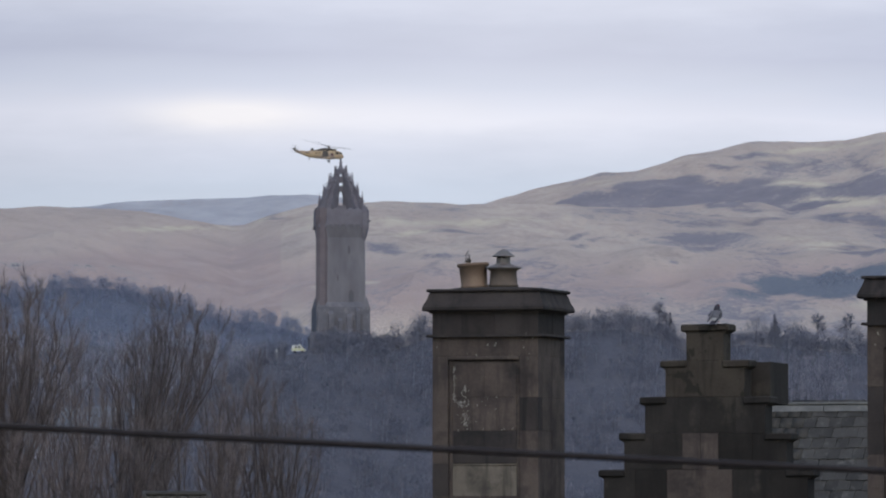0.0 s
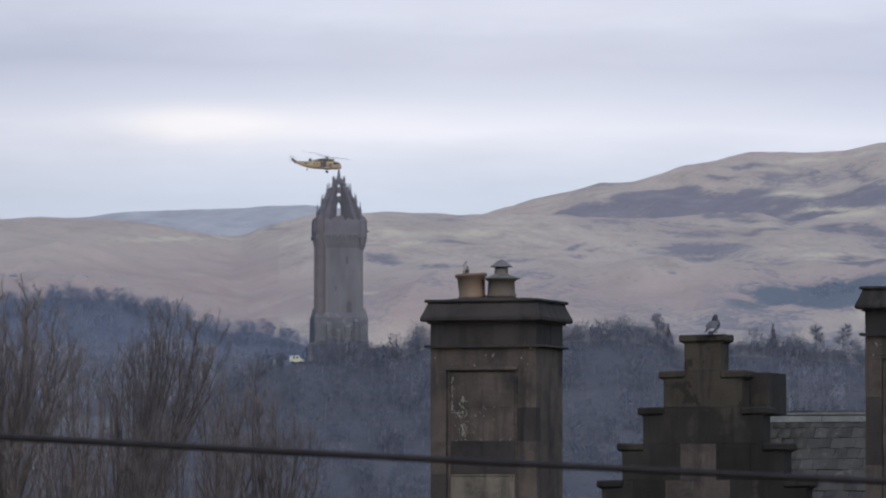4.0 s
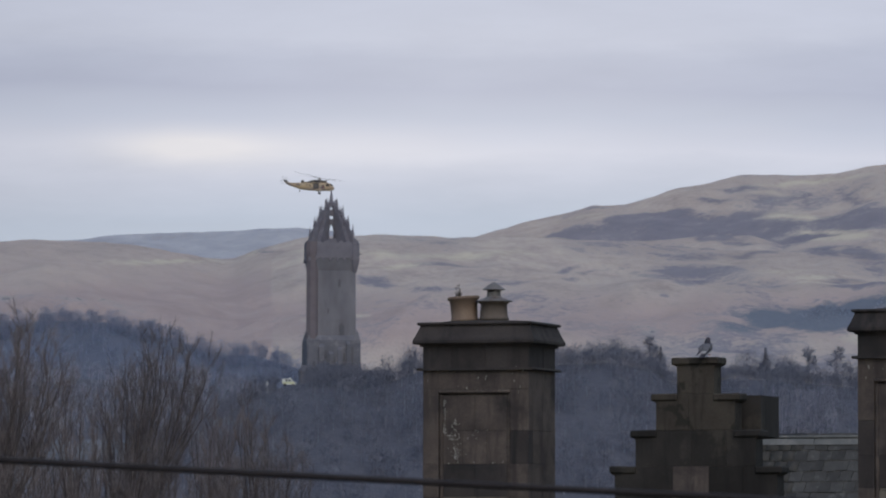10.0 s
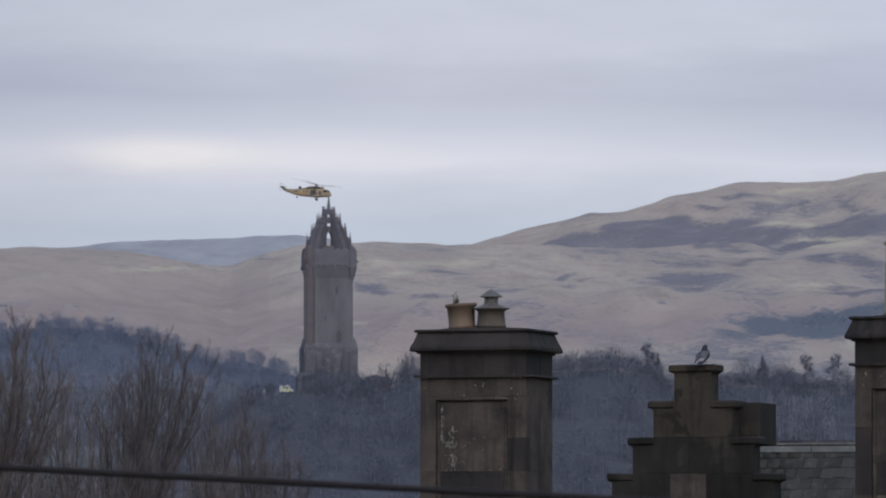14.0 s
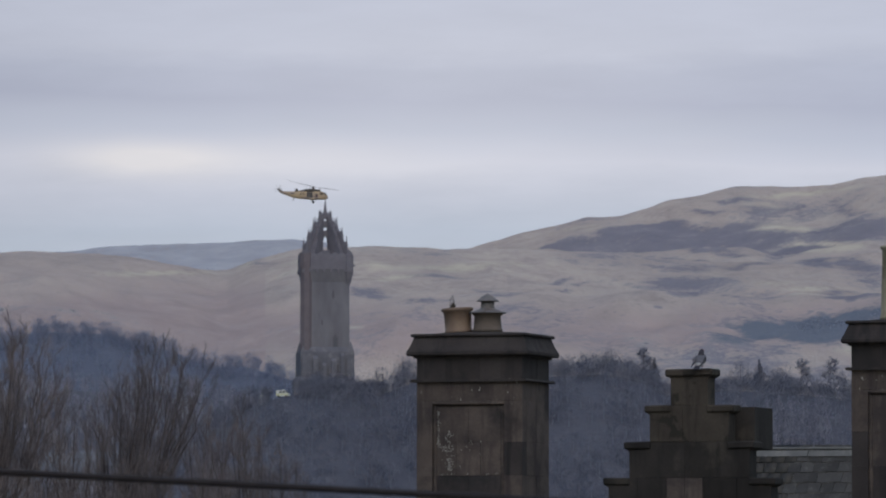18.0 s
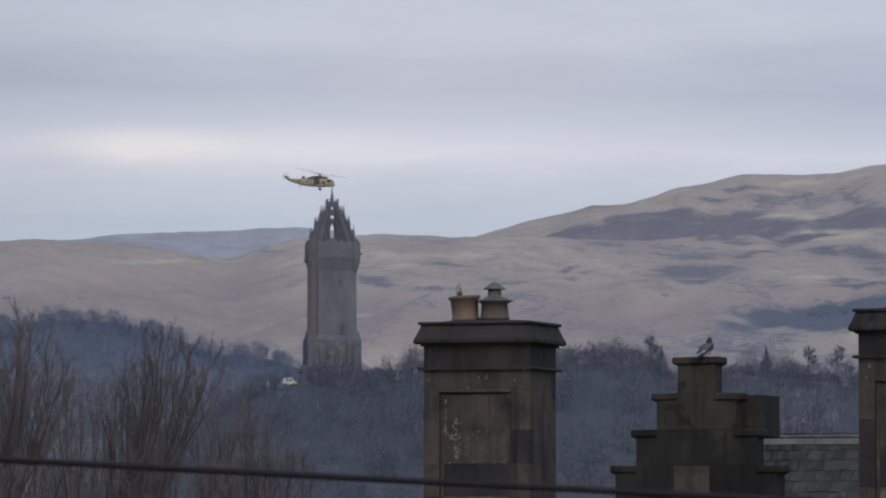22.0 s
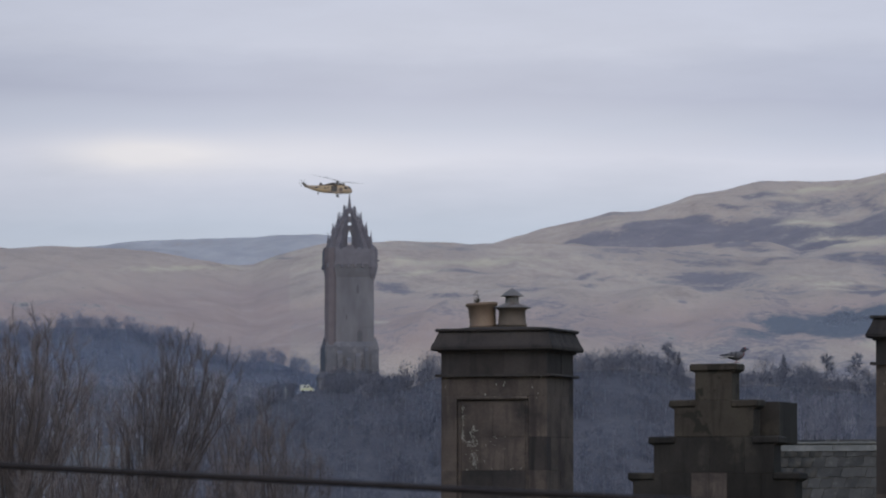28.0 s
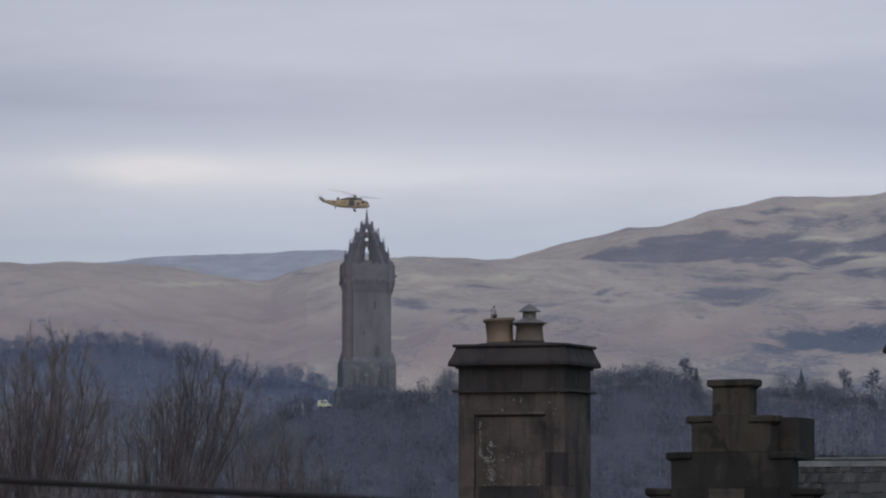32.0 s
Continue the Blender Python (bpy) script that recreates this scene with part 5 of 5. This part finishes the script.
    for o in b.children_recursive:                # a rather small bird
        o.data.transform(Matrix.Diagonal((0.95, 1.10, 0.95, 1)))
        p = o.matrix_local.translation
        o.matrix_local = Matrix.Translation((p.x * 0.95, p.y * 1.10, p.z * 0.95))
    return b, wings, legs


pigeon, pigeon_wings, pigeon_legs = build_pigeon()


# ---- trees ----
def twig_mesh(branches, seed, density):
    """Fine twigs on all branches, as slim three-sided shoots that bend upward."""
    rng = np.random.RandomState(seed)
    pts = np.array([[tuple(p) for p, r in b] for b in branches])          # branch, node, xyz
    n_each = int(6 * density)
    nb, nn = pts.shape[:2]
    k = rng.randint(1, nn, (nb, n_each))
    f = rng.rand(nb, n_each, 1)
    i = np.arange(nb)[:, None]
    p0 = pts[i, k] * f + pts[i, k - 1] * (1 - f)
    d = pts[i, k] - pts[i, k - 1]
    p0, d = p0.reshape(-1, 3), d.reshape(-1, 3)
    d /= np.linalg.norm(d, axis=1, keepdims=True)
    a = rng.rand(len(d)) * 6.283
    d = d + np.stack([np.cos(a), np.sin(a), 0.15 + 0 * a], 1) * rng.uniform(0.25, 0.65, (len(d), 1))
    d /= np.linalg.norm(d, axis=1, keepdims=True)
    L = rng.uniform(0.2, 0.65, (len(d), 1))
    d2 = d + np.array([0, 0, 0.35]) + rng.normal(0, 0.12, d.shape)
    d2 /= np.linalg.norm(d2, axis=1, keepdims=True)
    p1 = p0 + d * L * 0.5
    p2 = p1 + d2 * L * 0.5
    u = np.cross(d, np.array([0.3, 0.9, 0.1]))
    u /= np.linalg.norm(u, axis=1, keepdims=True)
    w = np.cross(d, u)
    V = np.stack([p + (u * math.cos(2.094 * j) + w * math.sin(2.094 * j)) * r for p, r in ((p0, 0.0045), (p1, 0.0038), (p2, 0.0026)) for j in range(3)], 1)
    quad = np.array([(3 * s + j, 3 * s + (j + 1) % 3, 3 * s + 3 + (j + 1) % 3, 3 * s + 3 + j) for s in range(2) for j in range(3)])
    Q = (quad[None] + 9 * np.arange(len(V))[:, None, None]).reshape(-1, 4)
    return arrays_mesh("crown", V.reshape(-1, 3), Q)


def bare_tree(m, seed, height, reach, stems, label, group="bare trees by the houses", twiggy=1.0, lean=(0.0, 0.0)):
    """A fan-shaped bare tree: a short trunk, limbs that sweep out and then up, forked branches and many fine twigs."""
    rng = random.Random(seed)
    limbs, branches = [], []
    def shoot(p, d, length, r0, r1, n, up, jitter):
        line, q, d = [], p.copy(), d.normalized()
        for i in range(n + 1):
            line.append((q.copy(), r0 + (r1 - r0) * i / n))
            d = (d + Vector((rng.gauss(0, jitter), rng.gauss(0, jitter), rng.gauss(0, jitter) + up))).normalized()
            q = q + d * (length / n)
        return line
    fork = height * 0.48
    trunk = shoot(Vector((0, 0, -0.4)), Vector((rng.gauss(0, 0.03), rng.gauss(0, 0.03), 1)), fork + 0.6, height * 0.014, height * 0.010, 6, 0.05, 0.03)
    for k in range(stems):
        a = 2 * math.pi * (k * 0.381966 + rng.uniform(-0.06, 0.06))
        out = reach * math.sqrt((k + 0.4) / stems) * rng.uniform(0.85, 1.08)
        p = trunk[-1 - (k % 3)][0]
        tip = Vector((math.cos(a) * out + lean[0], math.sin(a) * out + lean[1], height * (1.0 - 0.13 * (out / reach) ** 2 - rng.uniform(0, 0.05))))
        limb, kink = [], Vector((0, 0, 0))
        for i in range(15):
            t = i / 14
            kink = kink * 0.75 + Vector((rng.gauss(0, 0.055), rng.gauss(0, 0.055), 0)) * (0 < i < 14)
            g = 1 - (1 - t) ** 1.25
            limb.append((Vector((p.x + (tip.x - p.x) * g, p.y + (tip.y - p.y) * g, p.z + (tip.z - p.z) * t)) + kink, height * 0.0029 * (1 - t) ** 0.9 + 0.010))
        limbs.append(limb)
        for i in range(2, 15):
            for _ in range(2 if i > 4 else 1):
                r = limb[i][1]
                a2 = rng.uniform(0, 6.283)
                way = (limb[i][0] - limb[i - 1][0]).normalized() + Vector((math.cos(a2), math.sin(a2), 0)) * rng.uniform(0.25, 0.75)
                Lb = height * rng.uniform(0.055, 0.15) * (1.15 - 0.65 * i / 14)
                br = shoot(limb[i][0].lerp(limb[i - 1][0], rng.random()), way, Lb, min(r * 0.6, 0.024), 0.008, 6, 0.09, 0.10)
                branches.append(br)
                for j in (2, 4):
                    a3 = rng.uniform(0, 6.283)
                    side = (br[j][0] - br[j - 1][0]).normalized() + Vector((math.cos(a3), math.sin(a3), 0.15)) * rng.uniform(0.4, 0.8)
                    branches.append(shoot(br[j][0], side, Lb * rng.uniform(0.3, 0.6), 0.009, 0.005, 6, 0.12, 0.10))
    t = thing("bare_tree", label, "tree", m, group=group)
    link("trunk", arrays_mesh("trunk", *tubes([trunk], 8), smooth=True), BARK, t)
    for limb in limbs:
        link("limb", arrays_mesh("limb", *tubes([limb], 6), smooth=True), BARK, t)
    link("bough_work", arrays_mesh("bough_work", *tubes(branches, 3)), BARK, t)["kind"] = "stuff"
    link("crown", twig_mesh(branches, seed, twiggy), TWIG, t, "haze of fine brown twigs")["kind"] = "stuff"
    return t


def ground_at(x, y):
    return float(land(x, y))


def place(x, y, turn=0):
    return pose(x, y, ground_at(x, y), 0, 0, turn)


def build_near_trees():
    tall, low = "tall bare winter tree with a fan of twiggy limbs", "lower bare winter tree with fine brown twigs"
    for x, y, seed, h, reach, st, tw, lx, label in (
            (-20.4, 248, 1, 19.9, 3.4, 24, 1.2, 0.9, tall), (-22.6, 256, 2, 19.0, 2.8, 14, 1.0, 0.0, tall), (-13.5, 250, 3, 19.6, 2.6, 18, 1.0, 1.2, tall),
            (-14.9, 254, 4, 17.4, 1.9, 10, 1.0, 0.2, tall), (-16.6, 244, 5, 16.9, 1.4, 6, 0.8, 0.2, low), (-18.0, 262, 6, 16.0, 2.0, 6, 0.8, 0.0, low),
            (-11.0, 262, 7, 16.2, 1.7, 9, 0.9, 0.3, low), (-9.0, 258, 8, 16.9, 1.4, 8, 0.9, 0.0, low), (-7.2, 252, 9, 14.8, 1.9, 9, 0.9, 0.0, low), (-15.2, 238, 10, 14.6, 1.9, 6, 0.8, 0.0, low),
            (-19.0, 270, 11, 15.2, 2.0, 6, 0.8, 0.0, low), (-12.4, 240, 12, 14.2, 1.9, 7, 0.9, 0.0, low), (-17.6, 236, 13, 13.4, 1.9, 6, 0.9, 0.0, low), (-9.9, 246, 14, 13.8, 1.7, 8, 0.9, 0.0, low)):
        bare_tree(place(x, y, seed * 40), seed, h, reach, st, label, twiggy=tw, lean=(lx * math.cos(math.radians(seed * 40)), -lx * math.sin(math.radians(seed * 40))))


def wood_proto(rng, kind, fine=1.0):
    """Points, triangles and crown normals of one far tree of unit height: uneven masses of twigs, feathered by single shoots."""
    V, T, N = [np.zeros((0, 3))], [np.zeros((0, 3), int)], [np.zeros((0, 3))]
    def count():
        return sum(len(v) for v in V)
    def soft(p):
        n = np.stack([p[:, 0] * 1.1, p[:, 1] * 1.1, np.maximum(p[:, 2] - 0.35, 0) * 0.6 + 0.45], 1)
        return n / np.linalg.norm(n, axis=1, keepdims=True)
    def blades(p, d, L, w):
        d = d / np.linalg.norm(d, axis=1, keepdims=True)
        s = np.cross(d, rng.normal(size=d.shape))
        s = s / np.linalg.norm(s, axis=1, keepdims=True) * w[:, None]
        tip = p + d * L[:, None]
        n = soft(p)
        flip = np.sum(np.cross(s, d) * n, 1) < 0
        s[flip] *= -1
        b = count() + 4 * np.arange(len(p))
        V.append(np.stack([p - s, p + s, tip + s * 0.3, tip - s * 0.3], 1).reshape(-1, 3))
        N.append(np.repeat(n, 4, 0))
        T.append(np.concatenate([np.stack([b, b + 1, b + 2], 1), np.stack([b, b + 2, b + 3], 1)]))
    stem = np.array([(-0.018, -0.018, 0), (0.018, -0.018, 0), (0, 0.026, 0), (0, 0, 0.8)])
    V.append(stem)
    N.append(soft(stem))
    T.append(np.array([(0, 1, 3), (1, 2, 3), (2, 0, 3)]))
    if kind == "spruce":
        k = int(230 * fine)
        z, a = rng.uniform(0.08, 0.98, k), rng.uniform(0, 6.283, k)
        r = 0.18 * (1.04 - z) * rng.uniform(0.7, 1.3, k)
        d = np.stack([np.cos(a), np.sin(a), 0 * a - 0.15], 1)
        blades(np.stack([0.4 * r * np.cos(a), 0.4 * r * np.sin(a), z], 1), d, r, np.full(k, 0.018))
    else:
        if kind == "pine":
            lumps = [(rng.uniform(-0.22, 0.22) * (1.25 - z), rng.uniform(-0.22, 0.22) * (1.25 - z), z, rng.uniform(0.12, 0.17), 0.09) for z in (0.48, 0.58, 0.68, 0.78, 0.88)]
        else:
            wide = {"oak": 0.36, "ash": 0.28, "birch": 0.18}[kind]
            lumps = [(0, 0, 0.46, wide, 0.42), (0, 0, 0.52, wide, 0.46), (0, 0, 0.20, wide * 0.85, 0.24)] + [(wide * 0.6 * math.cos(a), wide * 0.6 * math.sin(a), rng.uniform(0.4, 0.7), wide * rng.uniform(0.5, 0.75), rng.uniform(0.18, 0.28)) for a in rng.uniform(0, 6.283, 3)]
        k = int({"oak": 200, "ash": 190, "birch": 100, "pine": 190}[kind] * fine)
        lm = np.array(lumps)[rng.randint(len(lumps), size=k)]
        u = rng.normal(size=(k, 3)) + np.array([0, 0, 0.25])
        u /= np.linalg.norm(u, axis=1, keepdims=True)
        p = lm[:, :3] + u * np.stack([lm[:, 3], lm[:, 3], lm[:, 4]], 1) * (rng.uniform(0.12, 1.0, (k, 1)) ** 0.6)
        d = u * 0.5 + np.array([0, 0, 0.2 if kind == "pine" else 0.9]) + rng.normal(size=(k, 3)) * 0.3
        blades(p, d, rng.uniform(0.06, 0.14, k), rng.uniform(0.007, 0.012, k) if kind in ("pine", "birch") else rng.uniform(0.0035, 0.008, k))
    return np.concatenate(V), np.concatenate(T), np.concatenate(N)


def crown_normals(mesh, N):
    """The clumps shade as one soft crown."""
    mesh.attributes.new("custom_normal", "FLOAT_VECTOR", "POINT").data.foreach_set("vector", np.asarray(N, np.float32).ravel())


def wood(name, label, spots, kinds, material, seed, fine=1.0):
    """A wood of many trees, joined; spots are (x, y, height)."""
    rng = np.random.RandomState(seed)
    protos = [wood_proto(rng, k, fine) for k in kinds for _ in range(3)]
    Vs, Ts, Ns, base = [], [], [], 0
    floor = land(np.array([q[0] for q in spots]), np.array([q[1] for q in spots]))
    for (x, y, h), g in zip(spots, floor):
        V, T, N = protos[rng.randint(len(protos))]
        a = rng.uniform(0, 6.283)
        c, s = math.cos(a), math.sin(a)
        w = h * rng.uniform(0.85, 1.25)
        Vs.append(np.stack([(V[:, 0] * c - V[:, 1] * s) * w + x, (V[:, 0] * s + V[:, 1] * c) * w + y, V[:, 2] * h + g - 0.3], -1))
        Ns.append(np.stack([N[:, 0] * c - N[:, 1] * s, N[:, 0] * s + N[:, 1] * c, N[:, 2]], -1))
        Ts.append(T + base)
        base += len(V)
    mesh = arrays_mesh(name, np.concatenate(Vs), np.concatenate(Ts))
    crown_normals(mesh, np.concatenate(Ns))
    return tagged(link(name, mesh, material), label, "woodland", kind="stuff")


def scatter(rng, n, x0, x1, y0, y1, keep, h0, h1):
    out = []
    for _ in range(n * 12):
        if len(out) == n:
            break
        y = rng.uniform(y0, y1)
        x = rng.uniform(x0, x1) * y / y1
        if keep(x, y):
            out.append((x, y, rng.uniform(h0, h1)))
    return out


def build_woods():
    rng = np.random.RandomState(11)
    def on_crag(x, y):
        gap = abs(x / y + 0.0267) < 0.0028 and y > 1915       # the path where the vehicle stands
        tower = abs(x + 38) < 12 and y > 1976
        return not gap and not tower
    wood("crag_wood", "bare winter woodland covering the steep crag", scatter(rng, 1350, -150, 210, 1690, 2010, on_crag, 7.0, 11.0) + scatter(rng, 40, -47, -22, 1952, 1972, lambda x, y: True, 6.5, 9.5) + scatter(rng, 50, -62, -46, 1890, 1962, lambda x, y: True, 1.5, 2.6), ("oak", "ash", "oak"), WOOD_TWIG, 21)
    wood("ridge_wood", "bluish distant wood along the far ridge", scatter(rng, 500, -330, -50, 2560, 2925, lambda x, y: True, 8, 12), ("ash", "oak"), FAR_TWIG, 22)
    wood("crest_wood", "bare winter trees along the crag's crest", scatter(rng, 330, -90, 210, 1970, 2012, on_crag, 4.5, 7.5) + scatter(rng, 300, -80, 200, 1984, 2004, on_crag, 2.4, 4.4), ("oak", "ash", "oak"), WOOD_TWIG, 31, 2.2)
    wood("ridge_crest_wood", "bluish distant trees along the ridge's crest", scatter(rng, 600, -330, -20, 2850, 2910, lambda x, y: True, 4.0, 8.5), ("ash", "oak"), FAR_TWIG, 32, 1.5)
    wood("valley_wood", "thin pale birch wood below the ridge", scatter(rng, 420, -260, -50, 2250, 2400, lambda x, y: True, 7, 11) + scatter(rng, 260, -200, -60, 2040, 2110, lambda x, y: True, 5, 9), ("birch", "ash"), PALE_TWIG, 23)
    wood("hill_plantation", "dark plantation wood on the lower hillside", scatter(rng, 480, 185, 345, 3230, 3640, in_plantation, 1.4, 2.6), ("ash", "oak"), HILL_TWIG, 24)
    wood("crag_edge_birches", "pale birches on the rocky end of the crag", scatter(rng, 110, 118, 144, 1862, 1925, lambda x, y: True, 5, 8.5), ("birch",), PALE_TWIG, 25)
    # single trees that stand out against the hillside
    for x, y, h, kind, label in ((80.5, 2004, 13.0, "pine", "dark pine standing above the wood"), (84.5, 2004, 12.0, "spruce", "slender dark conifer standing above the wood"), (116.5, 2003, 12.5, "oak", "round-headed bare tree on the crag's edge"),
                                 (123.5, 2003, 13.0, "spruce", "slender dark conifer standing above the wood"), (131.5, 2003, 12.0, "oak", "round-headed bare tree on the crag's edge"),
                                 (139.5, 2003, 13.5, "pine", "dark pine on the crag's edge"), (150.0, 2004, 15.0, "pine", "dark pine on the crag's edge"), (155.0, 2003, 12.0, "ash", "bare ash on the crag's edge"), (161.5, 2003, 12.5, "oak", "bare oak on the crag's edge"),
                                 (-16.5, 2003, 11.0, "ash", "bare tree beside the tower"), (-9.0, 2004, 12.5, "oak", "bare oak on the crag's edge"), (70.0, 2003, 11.0, "oak", "round-headed bare tree on the crag's edge"),
                                 (-66.0, 1996, 11.0, "oak", "bare tree at the end of the crag")):
        t = thing("crag_tree", label, "tree", place(x, y, x * 7), group="trees on the crag's edge")
        V, T, N = wood_proto(np.random.RandomState(int(abs(x) * 10)), kind, 2.0)
        link("trunk", arrays_mesh("trunk", *tubes([[(Vector((0, 0, -0.5)), 0.25), (Vector((0, 0, h * 0.45)), 0.16), (Vector((0.1, 0, h * 0.8)), 0.06)]], 6)), BARK, t)
        crown = link("crown", arrays_mesh("crown", V * h, T), WOOD_TWIG, t)
        crown_normals(crown.data, N)


def in_plantation(x, y):
    a = x / y * 1000
    e = (ground_at(x, y) - 10) / y * 1000
    near = math.exp(-((a - 74) / 10) ** 2 - ((e - 40.5 - 0.1 * (a - 74)) / 3.6) ** 2)
    far = math.exp(-((a - 86) / 10) ** 2 - ((e - 42) / 4.5) ** 2)
    return max(near, far) > 0.74 + 0.3 * float(fbm(np.float64(x / 30), np.float64(y / 50), 2))


build_near_trees()
build_woods()


# ---- what moves ----
def motions():
    # the cloud layer drifts slowly to the left
    walk(clouds, [(t, pose(dx, 4960, 0)) for t, dx in ((0, 0), (6, -25), (9, -19), (13, -43.5), (19, -59), (23, -70), (28, -83), (32, -90))])
    # the helicopter hangs by the spire and climbs two metres
    walk(helicopter, [(t, HELI_AT(r)) for t, r in ((0, 0.0), (3, 0.0), (6, 0.19), (9, 0.38), (13, 0.75), (17, 1.13), (19, 1.6), (21, 1.55), (23, 1.85), (28, 1.75), (32, 2.1))])
    # rotors: 204 turns a minute for the main one, the tail rotor faster
    tilt = pose(2.9, 0, 4.15, 3, 10, 0)
    step = 1 / 15
    walk(main_rotor, [(k * step, tilt @ pose(0, 0, 0, 0, 0, (-16 - k * step * 1224) % 360)) for k in range(int(32 / step) + 1)])
    walk(tail_rotor, [(k * step, pose(-9.2, -0.35, 3.4, 0, (k * step * 1290) % 360, 0)) for k in range(int(32 / step) + 1)])
    # the pigeon: rests with its back half turned, turns, walks to the edge and drops off
    top = 12.21
    def perch(u, turn, lean=0.0, z=top):
        leans.append(lean)
        return GABLE @ pose(u + (0.085 if lean < 3 else 0.0), 0.09, z - 0.016 + 0.0007 * abs(lean), 0, lean, turn + 18)
    leans = []
    rows = [(0, perch(0.05, 70, -24)), (2.5, perch(0.05, 70, -24)), (3.0, perch(0.05, 66, -24)), (5.5, perch(0.05, 74, -24)), (6.2, perch(0.05, 66, -24)), (8, perch(0.05, 66, -24)), (10.5, perch(0.05, 66, -24)), (16, perch(0.05, 70, -24)), (20.5, perch(0.05, 66, -24)), (22.4, perch(0.06, 52, -18)), (23.0, perch(0.08, 28, -14)), (23.6, perch(0.13, 8, -6)),
            (24.5, perch(0.17, 3, 2)), (28.0, perch(0.18, 0, 2)), (28.7, perch(0.20, 0, 2)), (29.0, perch(0.22, 0, 2)), (29.2, perch(0.31, 0, 8)), (29.3, perch(0.40, 0, 10, top - 0.02)),
            (29.4, perch(0.48, 0, 15, top - 0.06)), (29.5, perch(0.64, 0, 20, top - 0.27)), (29.6, perch(0.76, 5, 20, top - 0.43)), (29.7, perch(0.98, 10, 30, top - 0.76)),
            (29.8, perch(1.06, 10, 30, top - 0.92)), (29.9, perch(1.22, 10, 25, top - 1.15)), (30.0, perch(1.41, 10, 20, top - 1.45)), (30.3, perch(1.9, 10, 10, top - 2.3)), (31.0, perch(3.6, 10, 5, top - 3.6)), (32.0, perch(6.5, 10, 0, top - 4.0))]
    rows = [(t, m @ pose(0, -0.45 * max(0, min(1, (t - 29.3) / 0.4)) - 1.0 * max(0, min(1, (t - 30.0) / 1.0)), 0)) for t, m in rows]
    walk(pigeon, rows)
    for s, leg in zip((-1, 1), pigeon_legs):
        walk(leg, [(t, pose(0.00475, s * 0.0242, 0.0665, 0, -a if t < 29.35 else 60, 0)) for (t, m), a in zip(rows, leans)])
    for s, w in zip((-1, 1), pigeon_wings):
        rest = pose(0, s * 0.056, 0.0998)
        beat = [(0, rest), (29.25, rest)]
        t, k = 29.33, 0
        while t < 32:
            a = 55 if k % 2 == 0 else -25
            beat.append((t, pose(0.026, s * 0.04, 0.12, s * a, 0, -s * 78)))
            t, k = t + 0.0667, k + 1
        beat.append((32, beat[-1][1]))
        walk(w, beat)


motions()
